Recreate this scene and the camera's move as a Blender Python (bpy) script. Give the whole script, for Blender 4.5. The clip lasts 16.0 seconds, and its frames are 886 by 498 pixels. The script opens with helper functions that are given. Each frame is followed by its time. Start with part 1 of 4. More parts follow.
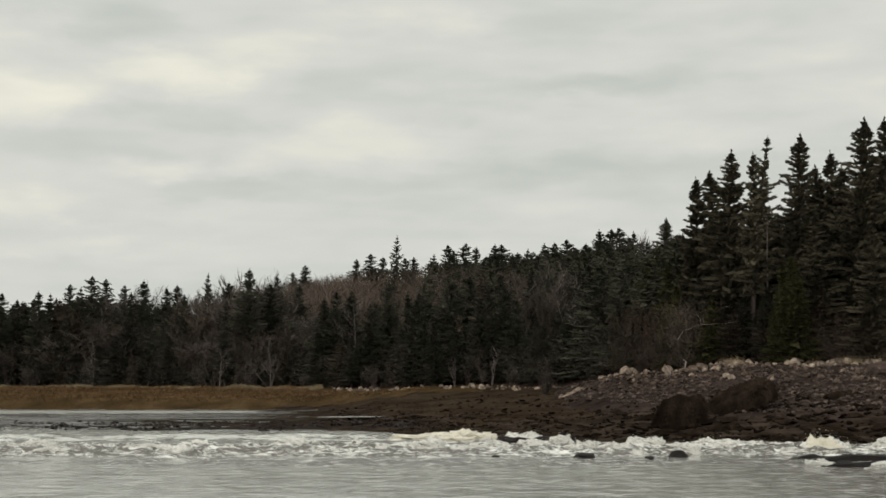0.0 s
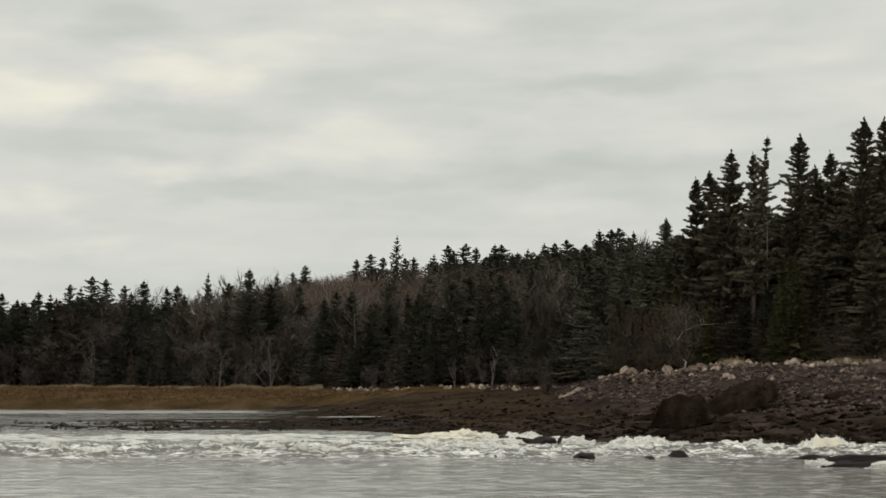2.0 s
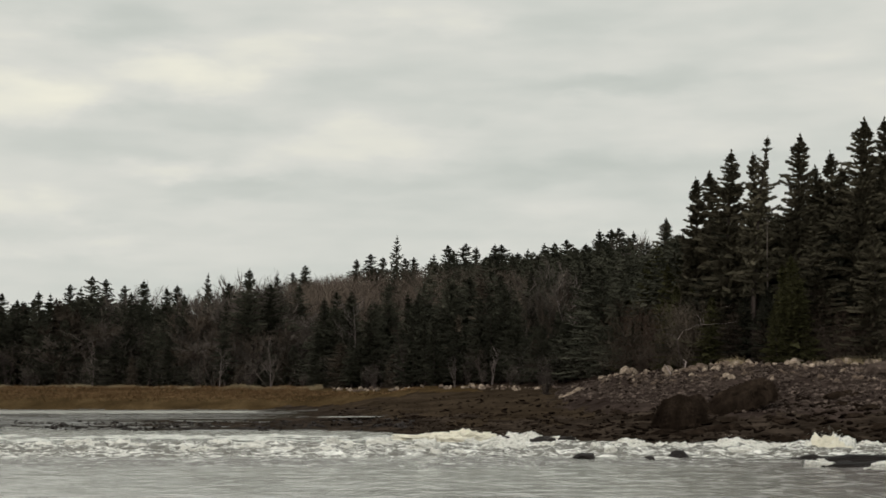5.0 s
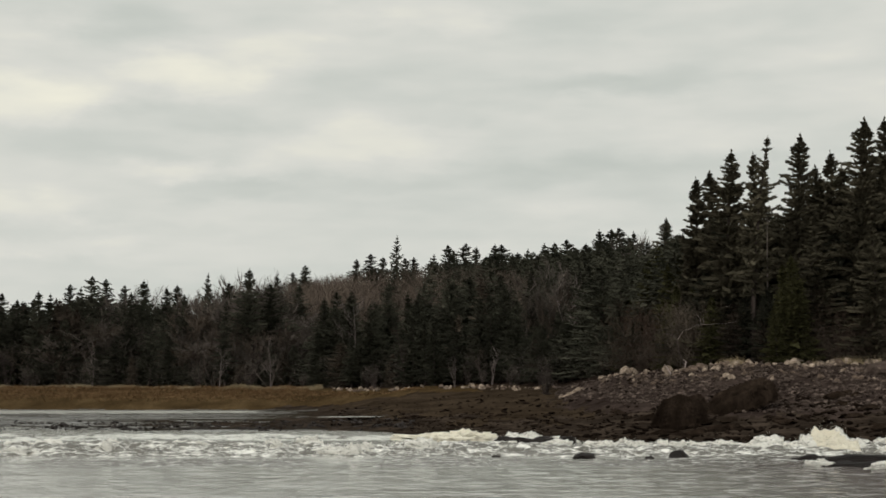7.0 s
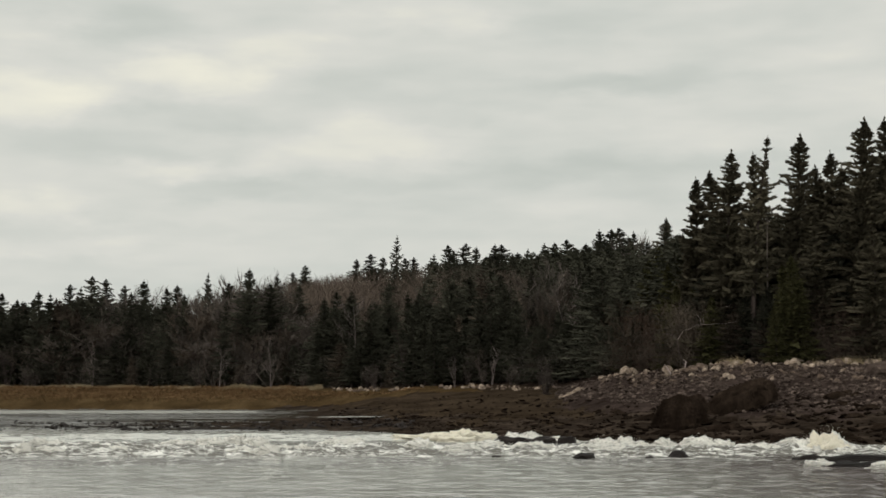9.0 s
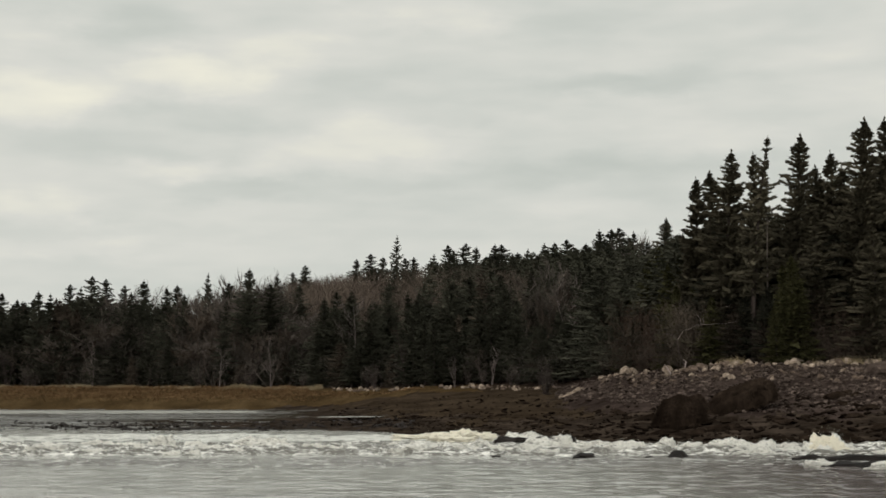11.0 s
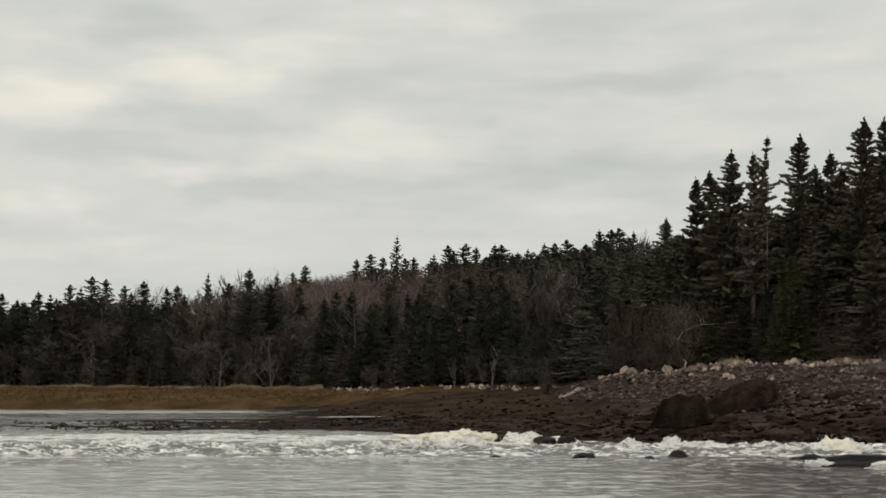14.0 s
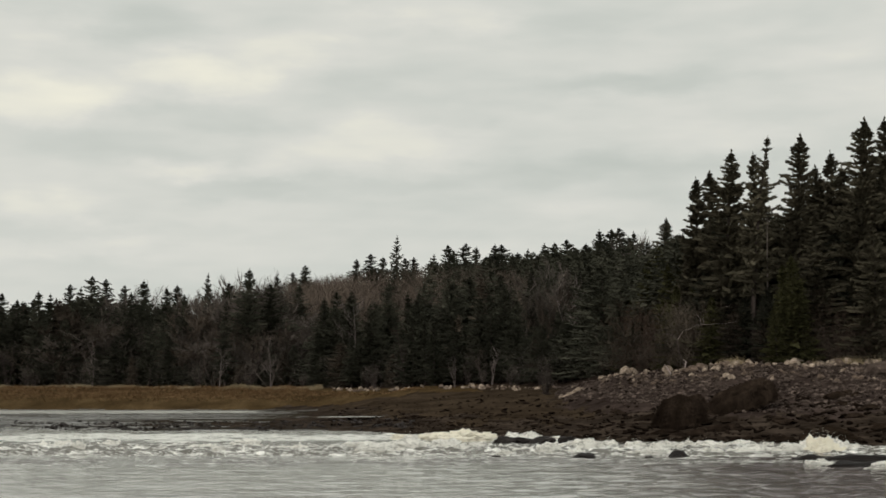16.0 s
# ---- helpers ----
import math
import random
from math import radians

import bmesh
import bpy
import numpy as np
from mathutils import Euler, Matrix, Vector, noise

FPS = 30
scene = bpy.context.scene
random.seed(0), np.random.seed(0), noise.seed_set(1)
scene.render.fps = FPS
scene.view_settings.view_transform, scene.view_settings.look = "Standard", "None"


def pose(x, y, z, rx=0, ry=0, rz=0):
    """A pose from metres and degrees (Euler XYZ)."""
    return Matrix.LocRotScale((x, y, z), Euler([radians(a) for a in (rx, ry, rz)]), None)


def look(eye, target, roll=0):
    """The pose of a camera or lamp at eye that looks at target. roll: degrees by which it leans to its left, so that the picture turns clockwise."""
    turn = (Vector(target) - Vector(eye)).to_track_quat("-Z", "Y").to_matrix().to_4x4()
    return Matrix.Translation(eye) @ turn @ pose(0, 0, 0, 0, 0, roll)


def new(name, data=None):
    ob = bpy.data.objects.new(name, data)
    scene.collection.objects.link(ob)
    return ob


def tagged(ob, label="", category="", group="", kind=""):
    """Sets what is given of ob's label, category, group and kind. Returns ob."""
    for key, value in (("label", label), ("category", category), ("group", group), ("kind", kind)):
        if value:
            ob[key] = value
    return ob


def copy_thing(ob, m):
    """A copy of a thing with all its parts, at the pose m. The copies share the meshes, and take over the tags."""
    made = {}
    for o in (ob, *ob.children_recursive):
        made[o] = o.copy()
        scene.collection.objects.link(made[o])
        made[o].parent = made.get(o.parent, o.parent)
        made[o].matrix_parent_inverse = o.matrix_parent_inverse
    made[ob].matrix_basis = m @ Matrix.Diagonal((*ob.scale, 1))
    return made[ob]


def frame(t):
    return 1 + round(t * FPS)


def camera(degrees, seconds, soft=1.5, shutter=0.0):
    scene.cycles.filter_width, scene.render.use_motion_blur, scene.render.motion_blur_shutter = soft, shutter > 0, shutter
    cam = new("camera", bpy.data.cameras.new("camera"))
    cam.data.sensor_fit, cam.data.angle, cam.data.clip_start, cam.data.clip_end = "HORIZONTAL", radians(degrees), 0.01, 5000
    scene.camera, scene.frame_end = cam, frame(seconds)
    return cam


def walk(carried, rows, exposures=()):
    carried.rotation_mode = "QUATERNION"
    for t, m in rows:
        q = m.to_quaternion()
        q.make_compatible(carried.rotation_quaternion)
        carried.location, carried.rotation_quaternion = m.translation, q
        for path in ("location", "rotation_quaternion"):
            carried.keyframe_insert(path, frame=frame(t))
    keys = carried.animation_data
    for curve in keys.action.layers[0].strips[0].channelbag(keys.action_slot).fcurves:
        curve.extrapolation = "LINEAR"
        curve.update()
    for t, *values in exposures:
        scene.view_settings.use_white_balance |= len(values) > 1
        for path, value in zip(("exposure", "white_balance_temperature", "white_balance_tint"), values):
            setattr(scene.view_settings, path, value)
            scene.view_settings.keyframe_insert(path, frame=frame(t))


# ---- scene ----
cam = camera(35, 16.0, soft=1.7)
EYE = pose(0, 0, 2.5, 95.33, 0, 0)
walk(cam, [(0, EYE), (16, EYE)])


# ---- node helpers ----
def material(name):
    m = bpy.data.materials.new(name)
    m.use_nodes = True
    nt = m.node_tree
    return m, nt, nt.nodes["Principled BSDF"]


def coords(nt, scale=(1, 1, 1), kind="Object", turn=(0, 0, 0)):
    tc = nt.nodes.new("ShaderNodeTexCoord")
    mp = nt.nodes.new("ShaderNodeMapping")
    mp.inputs["Scale"].default_value = scale
    mp.inputs["Rotation"].default_value = turn
    nt.links.new(tc.outputs[kind], mp.inputs["Vector"])
    return mp.outputs["Vector"]


def grain(nt, vec, scale, detail=4, rough=0.55, distort=0.0):
    n = nt.nodes.new("ShaderNodeTexNoise")
    n.inputs["Scale"].default_value = scale
    n.inputs["Detail"].default_value = detail
    n.inputs["Roughness"].default_value = rough
    n.inputs["Distortion"].default_value = distort
    nt.links.new(vec, n.inputs["Vector"])
    return n.outputs["Fac"]


def ramp(nt, fac, stops):
    r = nt.nodes.new("ShaderNodeValToRGB")
    el = r.color_ramp.elements
    while len(el) < len(stops):
        el.new(0.5)
    for e, (p, c) in zip(el, stops):
        e.position, e.color = p, (*c, 1)
    nt.links.new(fac, r.inputs["Fac"])
    return r.outputs["Color"]


def blend(nt, fac, a, b, how="MIX"):
    n = nt.nodes.new("ShaderNodeMix")
    n.data_type, n.blend_type = "RGBA", how
    for sock, v in ((n.inputs["Factor"], fac), (n.inputs["A"], a), (n.inputs["B"], b)):
        if isinstance(v, (float, int)):
            sock.default_value = v
        elif isinstance(v, tuple):
            sock.default_value = (*v, 1)
        else:
            nt.links.new(v, sock)
    return n.outputs["Result"]


def calc(nt, how, a, b=0.0, c=None):
    n = nt.nodes.new("ShaderNodeMath")
    n.operation = how
    for i, v in enumerate((a, b, c)):
        if v is None:
            continue
        if isinstance(v, (float, int)):
            n.inputs[i].default_value = v
        else:
            nt.links.new(v, n.inputs[i])
    return n.outputs[0]


def relief(nt, shader, height, strength, distance):
    b = nt.nodes.new("ShaderNodeBump")
    b.inputs["Strength"].default_value = strength
    b.inputs["Distance"].default_value = distance
    nt.links.new(height, b.inputs["Height"])
    nt.links.new(b.outputs["Normal"], shader.inputs["Normal"])


def rough_surface(name, dark, mid, light, size, fine, rough=0.85, bump=0.03, stretch=(1, 1, 1), island=False, spread=0.35, kind="Object", gloss=0.0, tint=(0.92, 0.80, 0.83)):
    """A worn natural surface: two sizes of colour variation, a shift from piece to piece and fine relief."""
    m, nt, sh = material(name)
    v = coords(nt, stretch, kind)
    big = grain(nt, v, size, 5, 0.6, 0.4)
    small = grain(nt, v, fine, 6, 0.65)
    dark, mid, light = [(c[0] * tint[0], c[1] * tint[1], c[2] * tint[2]) for c in (dark, mid, light)]
    col = ramp(nt, big, [(0.3, dark), (0.5, mid), (0.72, light)])
    tone = ramp(nt, small, [(0.25, (0.55, 0.55, 0.55)), (0.75, (1.35, 1.35, 1.35))])
    col = blend(nt, 1.0, col, tone, "MULTIPLY")
    if island:
        src = nt.nodes.new("ShaderNodeNewGeometry").outputs["Random Per Island"]
    else:
        src = nt.nodes.new("ShaderNodeObjectInfo").outputs["Random"]
    vary = ramp(nt, src, [(0.0, (1 - spread,) * 3), (1.0, (1 + spread,) * 3)])
    col = blend(nt, 1.0, col, vary, "MULTIPLY")
    nt.links.new(col, sh.inputs["Base Color"])
    sh.inputs["Roughness"].default_value = rough
    sh.inputs["Specular IOR Level"].default_value = gloss
    relief(nt, sh, small, 0.6, bump)
    return m


# ---- world, sun ----
def cloud_colour(nt, vec, banks=()):
    """Low, torn stratus: pale grey with warm thin places and grey-green bellies. banks: thicker and thinner places."""
    a = grain(nt, vec, 0.9, 3, 0.45, 0.3)
    b = grain(nt, vec, 2.6, 2, 0.5, 0.2)
    f = calc(nt, "MULTIPLY_ADD", b, 0.2, calc(nt, "MULTIPLY_ADD", a, 0.4, 0.2))
    if banks:
        place = nt.nodes.new("ShaderNodeTexCoord").outputs["Object"]
        torn = nt.nodes.new("ShaderNodeTexNoise")
        torn.inputs["Scale"].default_value, torn.inputs["Detail"].default_value, torn.inputs["Roughness"].default_value = 1.0, 4, 0.55
        nt.links.new(coords(nt, (1 / 130, 1 / 130, 1 / 50)), torn.inputs["Vector"])
        drift = nt.nodes.new("ShaderNodeVectorMath")
        drift.operation = "MULTIPLY_ADD"
        drift.inputs[1].default_value, drift.inputs[2].default_value = (230, 0, 75), (-115, 0, -37)
        nt.links.new(torn.outputs["Color"], drift.inputs[0])
        moved = nt.nodes.new("ShaderNodeVectorMath")
        nt.links.new(place, moved.inputs[0])
        nt.links.new(drift.outputs[0], moved.inputs[1])
    for (x, z), (rx, rz), gain in banks:
        mp = nt.nodes.new("ShaderNodeMapping")
        mp.vector_type = "TEXTURE"
        mp.inputs["Location"].default_value = (x, 0, z)
        mp.inputs["Scale"].default_value = (rx, 1e6, rz)
        nt.links.new(moved.outputs[0], mp.inputs["Vector"])
        ln = nt.nodes.new("ShaderNodeVectorMath")
        ln.operation = "LENGTH"
        nt.links.new(mp.outputs["Vector"], ln.inputs[0])
        soft = nt.nodes.new("ShaderNodeMapRange")
        soft.interpolation_type = "SMOOTHERSTEP"
        soft.inputs["From Min"].default_value, soft.inputs["From Max"].default_value = 1.0, 0.0
        nt.links.new(ln.outputs["Value"], soft.inputs["Value"])
        f = calc(nt, "MULTIPLY_ADD", soft.outputs[0], gain, f)
    return ramp(nt, f, [(0.32, (0.53, 0.56, 0.52)), (0.46, (0.608, 0.627, 0.583)), (0.58, (0.685, 0.688, 0.637)), (0.82, (0.88, 0.855, 0.72))])


world = bpy.data.worlds.new("overcast_sky")
scene.world = world
world.use_nodes = True
wt = world.node_tree
sky = wt.nodes.new("ShaderNodeTexSky")
sky.sky_type, sky.sun_disc = "NISHITA", False
sky.sun_elevation, sky.sun_rotation = radians(38), radians(215)
veil = cloud_colour(wt, coords(wt, (3.2, 3.2, 11), "Generated"))
mixed = blend(wt, 0.96, blend(wt, 1.0, sky.outputs["Color"], (0.1, 0.1, 0.1), "MULTIPLY"), veil)
wt.links.new(mixed, wt.nodes["Background"].inputs["Color"])
wt.nodes["Background"].inputs["Strength"].default_value = 1.5

sun = new("sun", bpy.data.lights.new("sun", "SUN"))
sun.data.energy, sun.data.angle, sun.data.color = 1.25, radians(25), (1.0, 0.96, 0.88)
sun.matrix_world = look((-20, -28, 30), (0, 0, 0))


# ---- materials ----
THIN_CLOUD = (((-672, 444), (712, 465), 0.06), ((-639, 519), (172, 55), 0.119), ((-627, 421), (193, 61), 0.203), ((-430, 470), (172, 52), 0.179), ((-256, 507), (132, 46), 0.107), ((-47, 571), (193, 61), 0.167), ((586, 531), (264, 121), 0.071), ((-432, 323), (112, 29), 0.119), ((-288, 334), (101, 38), 0.095), ((-118, 367), (264, 66), 0.119), ((-615, 266), (163, 38), 0.119), ((240, 501), (264, 50), 0.06), ((259, 416), (264, 44), 0.071), ((421, 373), (244, 44), 0.084), ((208, 266), (172, 31), 0.071), ((-607, 206), (224, 29), 0.095), ((541, 460), (204, 66), 0.048))
THICK_CLOUD = (((-485, 541), (153, 55), -0.102), ((-393, 404), (296, 44), -0.115), ((-183, 456), (183, 66), -0.089), ((-4, 419), (224, 34), -0.064), ((241, 459), (305, 31), -0.102), ((-335, 294), (172, 29), -0.102), ((-145, 306), (244, 26), -0.076), ((67, 328), (325, 38), -0.089), ((320, 331), (285, 38), -0.076), ((-57, 271), (264, 29), -0.051), ((-542, 356), (244, 44), -0.064), ((188, 553), (204, 55), -0.051), ((-420, 236), (264, 26), -0.051), ((103, 223), (305, 26), -0.038))


def cloud_material():
    m, nt, sh = material("cloud_layer")
    nt.nodes.remove(sh)
    v = coords(nt, (1 / 330, 1 / 330, 1 / 80))
    em = nt.nodes.new("ShaderNodeEmission")
    nt.links.new(cloud_colour(nt, v, THIN_CLOUD + THICK_CLOUD), em.inputs["Color"])
    nt.links.new(em.outputs[0], nt.nodes["Material Output"].inputs["Surface"])
    return m


def needle_material(name, dark, mid, light):
    m = rough_surface(name, dark, mid, light, 0.5, 6, 0.75, 0.02, island=False, spread=0.3)
    return m


def water_material(name, rough):
    m, nt, sh = material(name)
    v = coords(nt, (1.0, 0.85, 1.0))
    swell = grain(nt, v, 0.9, 3, 0.5, 0.3)
    chop = grain(nt, v, 4.5, 4, 0.6, 0.5)
    murk = grain(nt, v, 0.12, 3, 0.5)
    col = ramp(nt, murk, [(0.3, (0.335, 0.333, 0.305)), (0.7, (0.40, 0.396, 0.364))])
    # Darker colour towards +X stands in for reflected dark shore and trees.
    sep = nt.nodes.new("ShaderNodeSeparateXYZ")
    nt.links.new(coords(nt), sep.inputs[0])
    dark_reflection = nt.nodes.new("ShaderNodeMapRange")
    dark_reflection.inputs["From Min"].default_value, dark_reflection.inputs["From Max"].default_value = 3.0, 12.0
    nt.links.new(calc(nt, "MULTIPLY_ADD", murk, 6.0, calc(nt, "SUBTRACT", sep.outputs["X"], 3.0)), dark_reflection.inputs["Value"])
    col = blend(nt, dark_reflection.outputs[0], col, (0.115, 0.098, 0.094))
    nt.links.new(col, sh.inputs["Base Color"])
    sh.inputs["Roughness"].default_value = rough
    sh.inputs["IOR"].default_value = 1.33
    gusts = ramp(nt, grain(nt, v, 0.22, 3, 0.6, 0.8), [(0.38, (0.1, 0.1, 0.1)), (0.62, (0.9, 0.9, 0.9))])
    h = calc(nt, "MULTIPLY_ADD", calc(nt, "MULTIPLY", chop, gusts), 0.4, calc(nt, "MULTIPLY", swell, 0.3))
    lift = calc(nt, "MULTIPLY_ADD", dark_reflection.outputs[0], 0.05, grain(nt, coords(nt, (0.75, 1.15, 1.0)), 1.35, 3, 0.5, 0.4))
    wavelet = ramp(nt, lift, [(0.55, (0, 0, 0)), (0.66, (1, 1, 1))])
    h = calc(nt, "MULTIPLY_ADD", wavelet, 1.6, h)
    relief(nt, sh, h, 0.29, 0.1)
    return m


def flat_material():
    """Tidal mud with long shining wet streaks, wetter towards the open bay."""
    m, nt, sh = material("wet_mud_flat")
    v = coords(nt, (0.07, 0.5, 1.0))
    streak = grain(nt, v, 1.0, 5, 0.6, 0.5)
    fine = grain(nt, coords(nt, (0.6, 1.0, 1.0)), 3.0, 5, 0.65)
    sep = nt.nodes.new("ShaderNodeSeparateXYZ")
    nt.links.new(coords(nt), sep.inputs[0])
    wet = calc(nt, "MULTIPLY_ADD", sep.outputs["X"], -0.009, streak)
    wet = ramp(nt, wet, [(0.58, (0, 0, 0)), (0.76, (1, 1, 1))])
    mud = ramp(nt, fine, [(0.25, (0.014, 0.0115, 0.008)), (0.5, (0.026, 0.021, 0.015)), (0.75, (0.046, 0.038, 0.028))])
    # Streaks get a paler base too, so part of their shine is colour.
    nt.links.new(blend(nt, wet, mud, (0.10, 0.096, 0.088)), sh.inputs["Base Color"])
    nt.links.new(calc(nt, "MULTIPLY_ADD", wet, -0.62, 0.8), sh.inputs["Roughness"])
    nt.links.new(calc(nt, "MULTIPLY", wet, 0.5), sh.inputs["Specular IOR Level"])
    relief(nt, sh, fine, 0.4, 0.04)
    return m


def foam_material(name, cover, tint, water=(0.14, 0.136, 0.12)):
    """Aerated water: froth in torn patches over grey-brown water."""
    m, nt, sh = material(name)
    v = coords(nt, (0.42, 1.0, 1.0))
    big = grain(nt, v, 1.9, 6, 0.7, 0.6)
    small = grain(nt, v, 9.0, 6, 0.72, 0.5)
    f = calc(nt, "MULTIPLY_ADD", small, 0.5, calc(nt, "MULTIPLY", big, 0.6))
    mask = ramp(nt, f, [(cover, (0, 0, 0)), (cover + 0.09, (1, 1, 1))])
    froth = ramp(nt, small, [(0.25, tuple(c * 0.84 for c in tint)), (0.7, tint)])
    col = blend(nt, mask, water, froth)
    nt.links.new(col, sh.inputs["Base Color"])
    rough = calc(nt, "MULTIPLY_ADD", mask, 0.6, 0.2)
    nt.links.new(rough, sh.inputs["Roughness"])
    sh.inputs["IOR"].default_value = 1.33
    relief(nt, sh, small, 0.9, 0.12)
    return m


M_CLOUD = cloud_material()
M_SPRUCE = needle_material("spruce_needles", (0.0302, 0.0354, 0.0256), (0.0483, 0.0547, 0.0392), (0.0738, 0.0807, 0.0587))
M_POINT = needle_material("point_spruce_needles", (0.0487, 0.0506, 0.0346), (0.0783, 0.0790, 0.0534), (0.1192, 0.1180, 0.0806))
M_GREEN = needle_material("young_spruce_needles", (0.0350, 0.0392, 0.0182), (0.0560, 0.0616, 0.0280), (0.0805, 0.0854, 0.0420))
M_RUSTY = needle_material("browned_spruce_needles", (0.0476, 0.0442, 0.0323), (0.0731, 0.0672, 0.0501), (0.1062, 0.0960, 0.0748))
M_BARK = rough_surface("spruce_bark", (0.0300, 0.0270, 0.0240), (0.0520, 0.0470, 0.0410), (0.0850, 0.0780, 0.0680), 1.5, 14, 0.9, 0.02, (1, 1, 0.3))
M_TWIG = rough_surface("bare_twigs", (0.0735, 0.0705, 0.0604), (0.1130, 0.1081, 0.0910), (0.1696, 0.1622, 0.1371), 0.8, 9, 0.9, 0.01)
M_REDTWIG = rough_surface("brown_twigs", (0.0635, 0.0561, 0.0435), (0.0952, 0.0853, 0.0663), (0.1322, 0.1201, 0.0954), 0.8, 9, 0.9, 0.01)
M_RUST = rough_surface("rusty_twigs", (0.0520, 0.0400, 0.0300), (0.0760, 0.0580, 0.0440), (0.1050, 0.0820, 0.0630), 0.8, 9, 0.9, 0.01)
M_DRIFT = rough_surface("bleached_driftwood", (0.20, 0.185, 0.165), (0.32, 0.297, 0.267), (0.46, 0.43, 0.39), 1.2, 12, 0.85, 0.01, (1, 1, 0.3))
M_PALE = rough_surface("dead_birch_wood", (0.10, 0.093, 0.084), (0.16, 0.150, 0.136), (0.24, 0.225, 0.205), 1.2, 12, 0.85, 0.01, (1, 1, 0.3))
M_MUD = rough_surface("wet_tidal_mud", (0.0170, 0.0138, 0.0090), (0.0310, 0.0255, 0.0165), (0.0520, 0.0430, 0.0280), 0.25, 3.0, 0.8, 0.06, (0.6, 1, 1))
M_SHORE = rough_surface("weedy_lower_shore", (0.0110, 0.0096, 0.0068), (0.0250, 0.0215, 0.0155), (0.0600, 0.0520, 0.0380), 0.9, 4.5, 0.8, 0.15, (0.55, 1, 1), tint=(0.94, 0.81, 0.86))
M_SHINGLE = rough_surface("dark_shingle", (0.0162, 0.0135, 0.0108), (0.0306, 0.0257, 0.0207), (0.0540, 0.0459, 0.0369), 0.5, 5.0, 0.8, 0.08, tint=(0.94, 0.81, 0.86))
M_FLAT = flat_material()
M_MARSH = rough_surface("marsh_turf", (0.0300, 0.0205, 0.0100), (0.0540, 0.0370, 0.0180), (0.0880, 0.0620, 0.0320), 0.3, 4.0, 0.9, 0.06, tint=(0.9, 0.86, 0.86))
M_GRASS = rough_surface("dead_marsh_grass", (0.1014, 0.0624, 0.0312), (0.1482, 0.0952, 0.0499), (0.2106, 0.1404, 0.0780), 0.08, 1.2, 0.9, 0.01, spread=0.2, stretch=(0.4, 1.5, 1), tint=(0.94, 0.90, 0.88))
M_REED = rough_surface("straw_reeds", (0.1500, 0.1200, 0.0720), (0.2300, 0.1880, 0.1200), (0.3200, 0.2700, 0.1850), 0.3, 3.0, 0.9, 0.01, tint=(0.94, 0.90, 0.88))
M_DUFF = rough_surface("forest_floor", (0.0130, 0.0110, 0.0085), (0.0220, 0.0180, 0.0135), (0.0380, 0.0310, 0.0230), 0.3, 3.0, 0.95, 0.1)
M_BOULDER = rough_surface("granite_boulder", (0.1100, 0.0980, 0.0750), (0.2200, 0.2000, 0.1550), (0.4200, 0.3900, 0.3100), 1.3, 9.0, 0.85, 0.03, spread=0.45, tint=(0.96, 0.825, 0.83))
M_BROWN = rough_surface("brown_boulder", (0.0522, 0.0449, 0.0348), (0.1015, 0.0870, 0.0682), (0.1885, 0.1624, 0.1276), 1.3, 9.0, 0.85, 0.03, spread=0.45, tint=(0.96, 0.825, 0.83))
M_STONE = rough_surface("beach_cobbles", (0.0346, 0.0302, 0.0244), (0.0640, 0.0569, 0.0464), (0.1232, 0.1106, 0.0911), 0.9, 7.0, 0.85, 0.02, island=True, spread=0.65, tint=(0.98, 0.83, 0.86))
M_WEED = rough_surface("rockweed", (0.0083, 0.0067, 0.0047), (0.0160, 0.0130, 0.0089), (0.0341, 0.0279, 0.0196), 1.2, 10.0, 0.6, 0.05, (1, 1, 0.3), tint=(0.94, 0.81, 0.86))
M_WETROCK = rough_surface("wet_black_rock", (0.0100, 0.0095, 0.0085), (0.0190, 0.0175, 0.0155), (0.0350, 0.0320, 0.0280), 1.5, 8.0, 0.6, 0.04, gloss=0.06)
M_WATER = water_material("tidal_water", 0.13)
M_BAY = water_material("wind_rippled_water", 0.27)
M_SURF = foam_material("surf_water", 0.54, (0.97, 0.95, 0.90), (0.15, 0.14, 0.122))
# Foam streaks, plus sky reflected off the calm strip put in as pale colour.
M_SLICK = foam_material("foam_and_sheen_water", 0.48, (0.74, 0.735, 0.69), (0.30, 0.297, 0.265))
M_STREAK = foam_material("foam_flecked_water", 0.575, (0.74, 0.73, 0.69), (0.17, 0.16, 0.146))
M_FOAM = foam_material("thick_foam", 0.45, (0.95, 0.925, 0.86), (0.26, 0.245, 0.21))
M_CREAM = foam_material("cream_foam", 0.40, (0.88, 0.82, 0.68), (0.34, 0.30, 0.22))


# ---- building helpers ----
def mesh(name, verts, faces, mats, index=None, smooth=False):
    me = bpy.data.meshes.new(name)
    me.from_pydata(verts, [], faces)
    for m in mats:
        me.materials.append(m)
    if index is not None:
        me.polygons.foreach_set("material_index", index)
    if smooth:
        me.polygons.foreach_set("use_smooth", [True] * len(me.polygons))
    me.update()
    return me


def child(name, me, parent, label=""):
    ob = new(name, me)
    ob.parent = parent
    return tagged(ob, label)


def lay(ob, x, y, z, turn=0.0, size=1.0, lean=0.0):
    ob.matrix_basis = pose(x, y, z, lean, 0, turn)
    ob.scale = (size, size, size) if isinstance(size, float) else size
    return ob


def fbm(x, y, z=0.0, octaves=4):
    return noise.fractal(Vector((x, y, z)), 1.0, 2.1, octaves)


